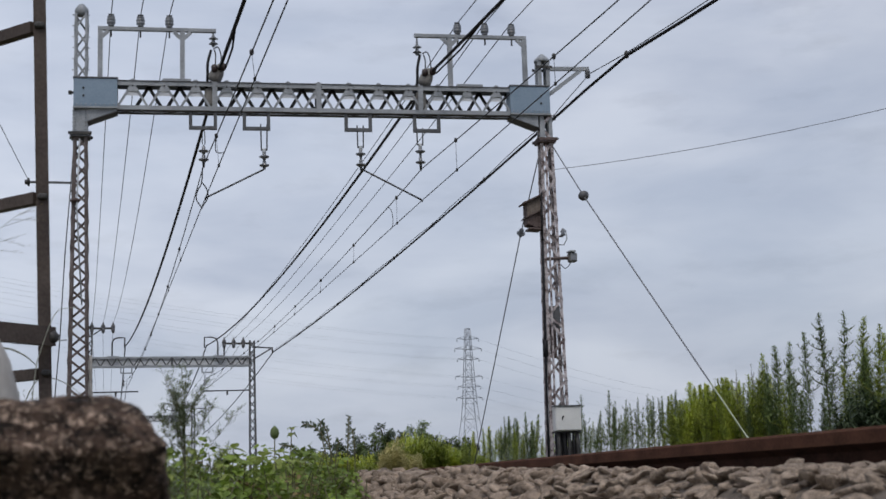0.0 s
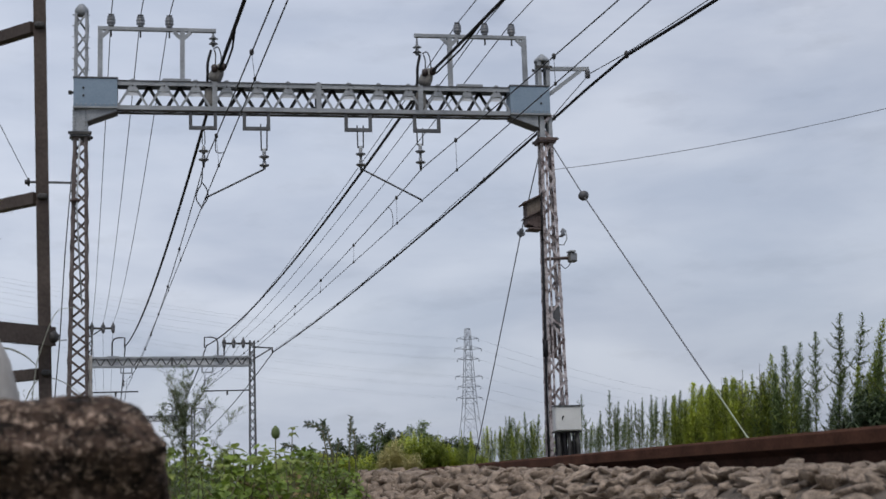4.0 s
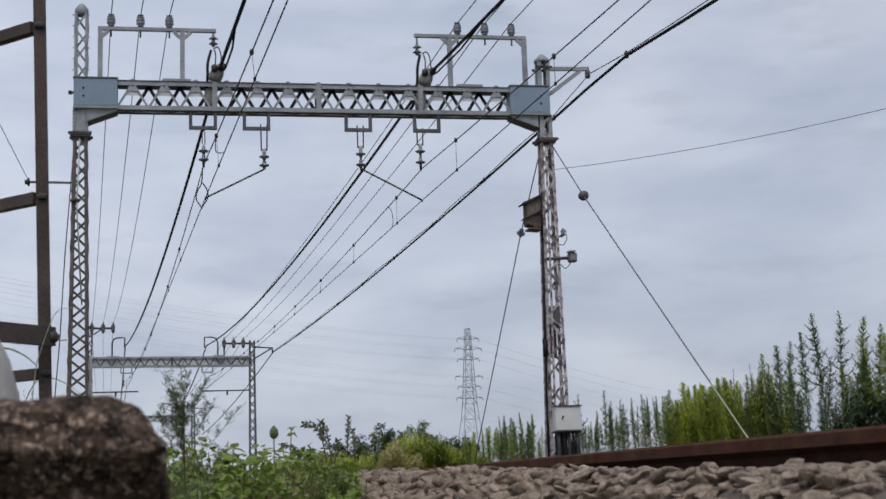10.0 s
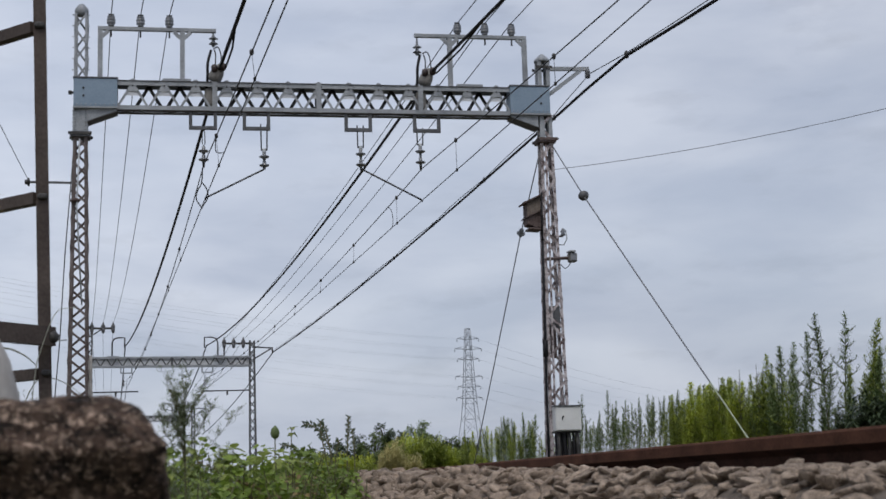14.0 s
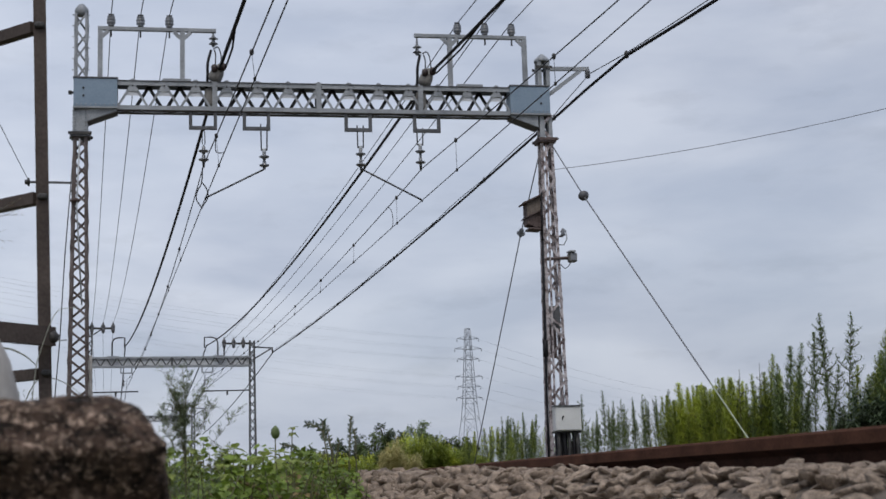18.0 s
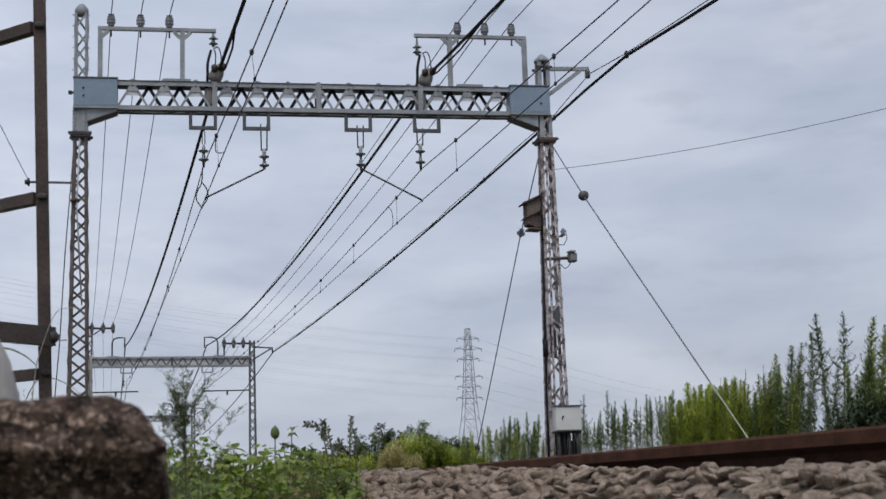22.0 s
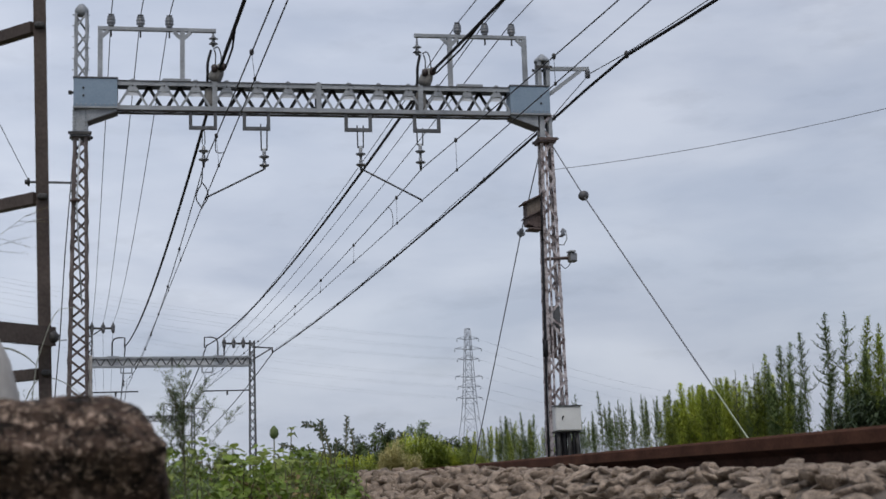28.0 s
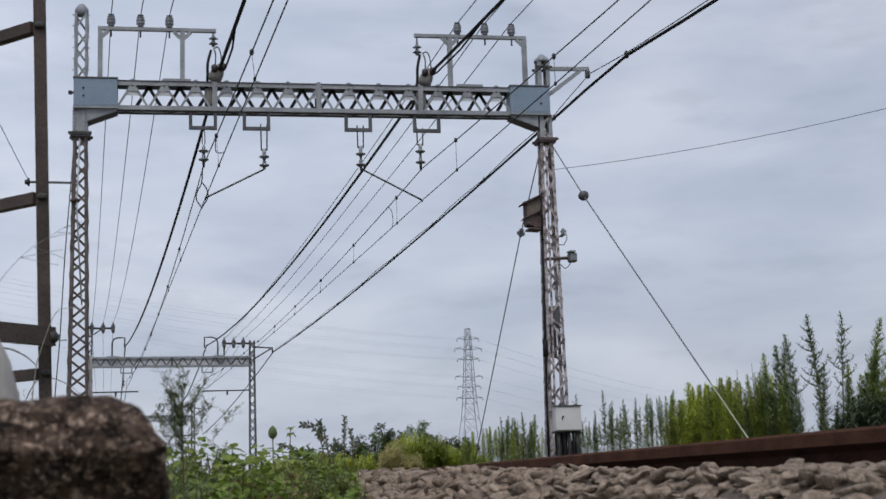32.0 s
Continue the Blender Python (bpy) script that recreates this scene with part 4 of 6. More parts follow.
def build_fittings():
    c = thing("control_box", GP @ pose(8.44, -0.34, 0), "off-white enamelled control box on a lattice mast, dark cables below", "control box")
    box_part("body", -0.235, -0.11, 0.87, 0.235, 0.11, 1.30, M_BOX, c, "", 0.012)
    box_part("door", -0.222, -0.124, 0.884, 0.222, -0.112, 1.286, M_BOX, c, "", 0.006)
    box_part("rain_lip", -0.25, -0.15, 1.302, 0.25, 0.12, 1.318, M_PAINT_DK, c, "", 0.004)
    lathe("lock", [(0.016, 0), (0.016, 0.01), (0.006, 0.012)], Matrix.Translation((-0.10, -0.124, 1.12)) @ Matrix.Rotation(math.pi / 2, 4, "X"), M_DARKMETAL, c)
    bar("handle", (-0.115, -0.132, 1.06), (-0.115, -0.132, 1.11), 0.014, 0.012, M_DARKMETAL, c, (1, 0, 0))
    box_part("bracket", -0.24, -0.05, 0.835, 0.24, 0.16, 0.868, M_DARKMETAL, c, "", 0.004)
    box_part("bracket", -0.24, 0.112, 1.2, 0.24, 0.16, 1.25, M_DARKMETAL, c, "", 0.004)
    for i, (x, r) in enumerate(((-0.17, 0.03), (-0.07, 0.022), (0.02, 0.03), (0.10, 0.02), (0.17, 0.034))):
        pts = [(x, 0.0, 0.84), (x + 0.01, -0.02, 0.6), (x + 0.03 * math.sin(i * 2), 0.0, 0.25), (x * 0.8, 0.02, -0.42)]
        tube("cable", pts, r * 1.15, M_BLACK if i % 2 else M_DARKMETAL, c)
    # Two added dark boxes stand in for the shadow beneath the control box.
    box_part("under_box_shade", 0.06, 0.02, -0.42, 0.22, 0.14, 0.7, M_DARKMETAL, c, "", 0.01)
    box_part("under_box_shade", -0.20, 0.03, 0.2, 0.0, 0.14, 0.84, M_BLACK, c, "", 0.01)

    b = thing("terminal_box", GP @ pose(8.07, 0.12, 0), "rust-brown wooden terminal box with a sloping lid on the mast", "box")
    lean = lambda x: 0.46 * (x + 0.13)
    for i in range(5):
        x = -0.125 + 0.05 * i
        bar("board", (x + 0.025, -0.16, 4.80 + lean(x)), (x + 0.025, -0.16, 5.045 + lean(x)), 0.046, 0.02, M_BOARD, b, (1, 0, 0))
        bar("board", (x + 0.025, -0.155, 4.59 + max(0.0, -x - 0.02) * 0.5), (x + 0.025, -0.155, 4.755 + lean(x)), 0.046, 0.02, M_RUST, b, (1, 0, 0))
    vs = [(-0.13, -0.148, 4.64), (0.13, -0.148, 4.58), (0.13, -0.148, 5.165), (-0.13, -0.148, 5.045)]
    vs += [(p, q + 0.28, r) for p, q, r in vs]
    put("body", vs, BOX_FACES, M_RUST, b)
    bar("lid", (-0.20, -0.02, 5.025), (0.15, -0.02, 5.186), 0.42, 0.025, M_RUST, b, (0, 1, 0))
    bar("shelf", (-0.16, -0.02, 4.765), (0.15, -0.02, 4.908), 0.38, 0.022, M_RUST, b, (0, 1, 0))
    bar("base", (-0.10, -0.02, 4.565), (0.14, -0.02, 4.555), 0.34, 0.03, M_RUST, b, (0, 1, 0))
    bar("bracket", (0.1, 0.1, 4.8), (0.3, 0.2, 4.8), 0.06, 0.05, M_RUST, b)

    l = thing("mast_lamp", GP @ pose(8.7, -0.2, 0), "small grey lamp head on a bracket arm", "lamp")
    tube("arm", [(-0.45, 0.1, 3.985), (-0.05, 0.0, 3.99)], 0.03, M_RUST, l)
    part("head", box(bmesh.new(), -0.065, -0.09, 3.91, 0.085, 0.09, 4.08, 0.03), M_SLEEVE, l)
    part("lens", box(bmesh.new(), -0.045, -0.102, 3.93, 0.065, -0.088, 4.06, 0.01), M_CERAM, l, "dull grey glass front")
    part("visor", box(bmesh.new(), -0.07, -0.13, 4.083, 0.05, 0.08, 4.115, 0.008), M_PAINT, l)
    tube("cable", [(-0.02, 0, 3.91), (-0.06, 0, 3.84), (-0.12, 0.05, 3.80), (-0.2, 0.1, 3.9)], 0.008, M_DARKMETAL, l)

    f = thing("wall_insulator", GP @ pose(8.55, -0.15, 0), "small porcelain insulator with a looped jumper on the mast", "insulator")
    lathe("body", [(0.02, 0), (0.05, 0.02), (0.03, 0.05), (0.05, 0.08), (0.03, 0.11), (0.02, 0.14)], Matrix.Translation((0.02, 0, 4.40)), M_CERAM, f)
    tube("jumper", [(0.02, 0, 4.54), (0.08, 0, 4.5), (0.09, 0, 4.35), (0.03, 0, 4.24), (-0.08, 0.05, 4.25)], 0.01, M_GALV, f)
    bar("bracket", (-0.12, 0.08, 4.4), (0.02, 0, 4.4), 0.03, 0.02, M_RUST, f)

    gy = tagged(tube("guy_wire", [(8.40, 25.17, 6.17), (8.43, 23.57, 4.84), (8.45, 17.8, 0.48), (8.456, 16.6, -0.45)], 0.011, M_WIRE_LT, None), "taut steel guy wire anchoring the mast", "guy wire", "guy wires")
    m = look((8.43, 23.57, 4.84), (8.45, 17.8, 0.48))
    lathe("guy_insulator", [(0.02, -0.07), (0.07, -0.05), (0.09, -0.01), (0.095, 0.02), (0.07, 0.05), (0.02, 0.08)], m, M_CERAM_DK, gy, "dark porcelain egg insulator")
    tube("guard_sleeve", [(8.4465, 18.82, 1.25), (8.45, 17.8, 0.48), (8.455, 16.8, -0.295)], 0.0118, M_GUARD, gy, "pale plastic guard tube")
    gy = tagged(tube("guy_wire", [(8.28, 25.3, 6.2), (8.33, 27.0, 4.80), (8.35, 30.5, 1.18), (8.36, 32.0, -0.45)], 0.011, M_WIRE_LT, None), "taut steel guy wire anchoring the mast", "guy wire", "guy wires")
    m = look((8.33, 27.0, 4.80), (8.35, 30.5, 1.18))
    lathe("guy_insulator", [(0.02, -0.1), (0.04, -0.06), (0.085, -0.02), (0.085, 0.0), (0.04, 0.03), (0.05, 0.07), (0.02, 0.1)], m, M_CERAM, gy, "grey porcelain insulator")
    tagged(tube("service_wire", span((8.45, 25.16, 5.66), (22.0, 5.0, 8.74), 1.24, 30), 0.0055, M_WIRE_LT, None, "", 5), "thin twisted service wire leaving the mast", "wire")
    tagged(tube("service_wire", span((-0.89, 25.7, 5.37), (-2.47, 2.0, 5.37), 0.08, 24), 0.006, M_WIRE, None, "", 5), "thin service wire on a side arm", "wire")


build_fittings()


# ---------------------------------------------------------------- transmission line far behind
def build_tower():
    t = thing("transmission_tower", pose(146.3, 550, -0.45), "pale grey steel lattice transmission tower in the distance", "transmission tower")
    hw = lambda z: 0.85 + (1.6 * (62 - z) / 32 if z > 30 else 1.6 + 4.2 * (30 - z) / 30)
    zs = [0, 10, 20, 27, 33, 37.5, 42, 46, 50, 54, 58, 62]
    for sx in (-1, 1):
        for sy in (-1, 1):
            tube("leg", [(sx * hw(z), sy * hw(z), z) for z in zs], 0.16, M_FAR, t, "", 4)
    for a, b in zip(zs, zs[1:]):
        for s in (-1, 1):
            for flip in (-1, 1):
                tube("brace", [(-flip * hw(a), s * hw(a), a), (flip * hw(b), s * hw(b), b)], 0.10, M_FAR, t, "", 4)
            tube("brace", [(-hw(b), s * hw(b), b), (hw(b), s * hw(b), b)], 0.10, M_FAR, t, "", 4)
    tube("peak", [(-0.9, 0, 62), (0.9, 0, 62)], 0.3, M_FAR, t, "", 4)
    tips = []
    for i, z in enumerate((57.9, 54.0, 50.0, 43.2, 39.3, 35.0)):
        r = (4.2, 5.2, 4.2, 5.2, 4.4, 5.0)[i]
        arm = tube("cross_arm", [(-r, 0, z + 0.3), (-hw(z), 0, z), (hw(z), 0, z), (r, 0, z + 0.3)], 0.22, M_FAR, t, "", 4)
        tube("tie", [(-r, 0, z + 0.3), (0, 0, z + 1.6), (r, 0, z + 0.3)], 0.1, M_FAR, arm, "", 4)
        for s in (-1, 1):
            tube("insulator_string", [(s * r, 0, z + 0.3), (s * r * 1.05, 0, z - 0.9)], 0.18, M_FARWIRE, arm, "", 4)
        tips.append((146.3 - r, 146.3 + r, z - 0.5))
    near_z = (51.9, 50.5, 48.8, 46.9, 45.05, 43.4)
    for i, (xl, xr, z) in enumerate(tips):
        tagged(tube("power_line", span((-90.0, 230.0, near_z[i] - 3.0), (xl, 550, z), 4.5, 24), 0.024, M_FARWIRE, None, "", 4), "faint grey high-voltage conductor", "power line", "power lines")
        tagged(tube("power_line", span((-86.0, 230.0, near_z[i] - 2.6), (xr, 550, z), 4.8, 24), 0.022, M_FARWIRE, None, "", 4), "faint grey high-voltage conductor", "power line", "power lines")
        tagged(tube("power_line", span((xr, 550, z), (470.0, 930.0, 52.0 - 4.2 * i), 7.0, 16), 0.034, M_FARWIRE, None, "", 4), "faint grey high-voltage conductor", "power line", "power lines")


build_tower()


# ---------------------------------------------------------------- foreground: concrete block, stump, fence
def build_block():
    bm = bmesh.new()
    x0, x1, y0, y1, z0, z1 = -0.42, 0.058, 1.44, 1.80, -0.47, -0.003
    bmesh.ops.create_cube(bm, size=1.0)
    bmesh.ops.subdivide_edges(bm, edges=bm.edges[:], cuts=79, use_grid_fill=True)
    for v in bm.verts:
        c = v.co * 2
        # round the corners
        q = Vector((math.copysign(abs(c.x) ** 1.0, c.x), c.y, c.z))
        r = max(1.0, (abs(c.x) ** 18 + abs(c.y) ** 18 + abs(c.z) ** 18) ** (1 / 18))
        q /= r
        x = (x0 + x1) / 2 + q.x * (x1 - x0) / 2
        y = (y0 + y1) / 2 + q.y * (y1 - y0) / 2
        z = (z0 + z1) / 2 + q.z * (z1 - z0) / 2
        if q.x > 0:
            x += q.x * 0.028 * min(1.0, max(0.0, z1 - z) / 0.045)
        # the upper corner is broken off at a slant and worn round
        for cx, cz, nx, nz in ((0.0547, -0.018, 0.74, 0.672), (0.082, -0.055, 0.985, 0.17)):
            over = (x - cx) * nx + (z - cz) * nz
            if over > 0:
                x, z = x - over * nx, z - over * nz
        # the face leans back above and is undercut below
        if q.y < 0:
            y -= q.y * (max(0.0, z + 0.055) * 0.75 + min(0.04, max(0.0, -0.052 - z) * 0.7))
        p = Vector((x, y, z))
        d = 0.004 * noise.noise(p * 9) + 0.009 * noise.noise(Vector((p.x * 24, p.y * 24, p.z * 36))) + 0.0045 * noise.noise(Vector((p.x * 55, p.y * 55, p.z * 90))) + 0.0022 * noise.noise(p * 140)
        v.co = p + Vector((q.x * 0.5, q.y, q.z * 0.6)) * d
    ob = part("concrete_block", bm, M_CONC, None, "", True)
    tagged(ob, "rough brown-grey weathered concrete block with exposed aggregate", "block")
    st = lathe("body", [(0.085, -0.45), (0.082, -0.1), (0.078, 0.02), (0.062, 0.08), (0.04, 0.125), (0.012, 0.145)], Matrix.Translation((-0.151, 2.0, 0.0)), M_PALE, None, "", 20)
    st.name = "marker_stump"
    tagged(st, "pale rounded concrete stump behind the block", "marker post")


build_block()


def build_fence():
    f = thing("steel_fence", pose(0, 0, 0), "brown weathered angle-steel fence with bolted rails", "fence")
    top, bot = Vector((-0.160, 5.0, 2.05)), Vector((-0.091, 5.0, -0.46))
    angle_bar("post", bot + Vector((-0.02, -0.02, 0)), top + Vector((-0.02, -0.02, 0)), 0.042, 0.007, M_FENCE, f, (1, 0, 0), (0, 1, 0))
    away = Vector((-0.656, 0.755, 0.0))
    for z, x, w in ((1.497, -0.163, 0.040), (0.903, -0.145, 0.040), (0.314, -0.125, 0.036), (2.0, -0.165, 0.04)):
        p = Vector((x, 5.01, z))
        r = bar("rail", p, p + away * 1.9, w, 0.035, M_FENCE, f)
        for s in (0, 1):
            lathe("bolt", [(0.012, 0), (0.012, 0.01), (0.005, 0.012)], Matrix.Translation((x + 0.012 + 0.012 * s, 4.978, z)) @ Matrix.Rotation(math.pi / 2, 4, "X"), M_DARKMETAL, r, n=6)
    q = Vector((-0.088, 4.955, 0.430))
    near = q + Vector((-0.72, -0.69, 0.004)) * 0.9
    b = bar("brace", near, q, 0.062, 0.03, M_FENCE, f)
    lathe("bolt", [(0.012, -0.02), (0.021, -0.012), (0.022, 0.003), (0.015, 0.010), (0.009, 0.017)], Matrix.Translation((-0.084, 4.94, 0.428)) @ Matrix.Rotation(math.pi / 2, 4, "Y"), M_DARKMETAL, b, "dark rusted bolt", n=8)
    angle_bar("post", Vector((-1.38, 6.42, -0.46)), Vector((-1.40, 6.42, 2.05)), 0.042, 0.007, M_FENCE, f, (1, 0, 0), (0, 1, 0))
    angle_bar("post", near + Vector((-0.02, -0.02, -0.88)), near + Vector((-0.02, -0.02, 1.6)), 0.042, 0.007, M_FENCE, f, (1, 0, 0), (0, 1, 0))


build_fence()


# ---------------------------------------------------------------- plants
def blade(vs, fs, p, d, length, width, droop, up=Vector((0, 0, 1))):
    """A narrow folded leaf of four triangles from p along d."""
    d = d.normalized()
    s = d.cross(up)
    s = s.normalized() if s.length > 1e-3 else Vector((1, 0, 0))
    k = len(vs)
    mid = p + d * length * 0.5 + up * droop * length * 0.06
    tip = p + d * length - up * droop * length * 0.35
    vs += [p, mid + s * width / 2, mid - s * width / 2, tip]
    fs += [(k, k + 1, k + 2), (k + 1, k + 3, k + 2)]


def goldenrod_meshes(seed, h, leafy, branch, leaf_len, wide=0.011, low=0.0, keep=1.0):
    """Stem and foliage of one tall weed: blades all round, side shoots that arch upwards, and a tapering tip."""
    rnd = random.Random(seed)
    lean = Vector((rnd.uniform(-0.02, 0.02), rnd.uniform(-0.02, 0.02), 0))
    wob = rnd.uniform(0, 6.28)
    stem_at = lambda t: Vector(((lean.x * t * t + 0.010 * math.sin(t * 7 + wob) * t) * h, (lean.y * t * t + 0.012 * math.cos(t * 6 + wob) * t) * h, t * h))
    sv, sf = tube_mesh([stem_at(t / 8) for t in range(9)], [0.009 * (1 - 0.8 * t / 8) for t in range(9)], 5)
    vs, fs = [], []
    n = int(leafy * h)
    for i in range(n):
        t = 0.10 + 0.90 * (i / n) ** 0.85
        if t < low and rnd.random() > keep:
            continue
        a = i * 2.4 + rnd.uniform(-0.4, 0.4)
        el = rnd.uniform(-0.1, 0.55)
        taper = min(1.0, (1.02 - t) / 0.28) ** 0.8
        ln = leaf_len * (0.28 + 0.72 * taper) * rnd.uniform(0.55, 1.25)
        blade(vs, fs, stem_at(t), Vector((math.cos(a), math.sin(a), el)), ln, wide * rnd.uniform(0.7, 1.3), rnd.uniform(-0.5, 1.2))
    for i in range(branch):
        t = 0.60 + 0.33 * (i + rnd.random()) / branch
        a = i * 2.1 + rnd.uniform(-0.5, 0.5)
        ln = (0.05 + 0.42 * (0.97 - t)) * rnd.uniform(0.55, 1.25)
        out = Vector((math.cos(a), math.sin(a), 0))
        p = stem_at(t)
        pts = [p, p + out * ln * 0.42 + Vector((0, 0, ln * 0.09)), p + out * ln * 0.74 + Vector((0, 0, ln * 0.22)), p + out * ln * 0.92 + Vector((0, 0, ln * 0.40))]
        tv, tf = tube_mesh(pts, [0.0035, 0.003, 0.002, 0.001], 3)
        k = len(sv)
        sv += tv
        sf += [tuple(k + j for j in f) for f in tf]
        m = max(6, int(ln / 0.0045))
        for j in range(m):
            u = 3 * (j + 0.5) / m
            q = pts[int(u)].lerp(pts[int(u) + 1], u - int(u))
            b = rnd.uniform(0, 6.28)
            blade(vs, fs, q, out * 0.5 + Vector((math.cos(b), math.sin(b), 0.35)), leaf_len * rnd.uniform(0.3, 0.62) * (1.2 - 0.2 * u), wide * 0.8, 0.4)
    return (sv, sf), (vs, fs)


def mesh_of(name, data, material, smooth=False):
    me = bpy.data.meshes.new(name)
    me.from_pydata([tuple(v) for v in data[0]], [], data[1])
    me.materials.append(material)
    if smooth:
        me.polygons.foreach_set("use_smooth", [True] * len(me.polygons))
    return me


WEED_KINDS = []
# leaf, blades on the stem, side shoots, blade length and width, bare below, what stays there
for k, (mt, leafy, shoots, ll, lw, low, keep) in enumerate((
        (M_LEAF_DK, 430, 13, 0.088, 0.012, 0.42, 0.55), (M_LEAF_MD, 620, 8, 0.095, 0.012, 0.25, 0.7), (M_LEAF_DK, 380, 16, 0.080, 0.011, 0.50, 0.45),
        (M_LEAF_YL, 760, 6, 0.105, 0.012, 0.2, 0.8), (M_LEAF_MD, 560, 11, 0.090, 0.012, 0.35, 0.6), (M_LEAF_DK, 460, 10, 0.095, 0.012, 0.36, 0.6),
        (M_LEAF_LT, 640, 8, 0.095, 0.011, 0.25, 0.7), (M_LEAF_DK, 400, 14, 0.085, 0.011, 0.45, 0.5), (M_LEAF_LT, 720, 7, 0.105, 0.012, 0.2, 0.8),
        (M_LEAF_MD, 520, 14, 0.085, 0.011, 0.4, 0.5), (M_LEAF_DK, 330, 9, 0.075, 0.011, 0.70, 0.24), (M_LEAF_DK, 280, 11, 0.080, 0.011, 0.72, 0.24),
        (M_LEAF_MD, 330, 7, 0.080, 0.011, 0.60, 0.35), (M_STRAW, 90, 16, 0.060, 0.007, 0.60, 0.2))):
    a, b = goldenrod_meshes(100 + k, 1.0, leafy * (1.75 if k in (0, 2, 5, 7) else 1.5 if k in (10, 11) else 1.3), shoots, ll * 1.22, lw * 1.15, low, keep * 0.8)
    WEED_KINDS.append((mesh_of("stem", a, M_STEM), mesh_of("foliage", b, mt)))

WEED_LABEL = {}
for k in (0, 2, 5, 7):
    WEED_LABEL[k] = "tall dark green weed with feathery side shoots"
for k in (3, 6, 8):
    WEED_LABEL[k] = "bright yellow-green leafy weed swaying in the wind"
for k in (1, 4, 9):
    WEED_LABEL[k] = "tall green weed with narrow leaves"
for k in (10, 11, 12):
    WEED_LABEL[k] = "slim grey-green weed, bare below its leafy spire"
WEED_LABEL[13] = "thin faded weed stalk with a wispy head"
SWAYING = []


def weed(x, y, height, kind, turn, tilt=None, gain=1.0, wide=1.25, ground=-0.44):
    """One weed of the bank; tilt is its lean in still air, in degrees."""
    w = thing("goldenrod", Matrix.Translation((x, y, ground)) @ Matrix.Rotation(turn, 4, "Z"), WEED_LABEL[kind], "weed", "tall weeds by the track")
    s = new("stem", WEED_KINDS[kind][0])
    f = new("foliage", WEED_KINDS[kind][1])
    for o in (s, f):
        o.parent = w
        o.scale = (wide, wide, height)
    SWAYING.append((w, (x, y, ground), turn, gain, math.sin(x * 91.0 + y * 57.0) * (3.0 if y < 28 else 5.5) if tilt is None else tilt))
    return w


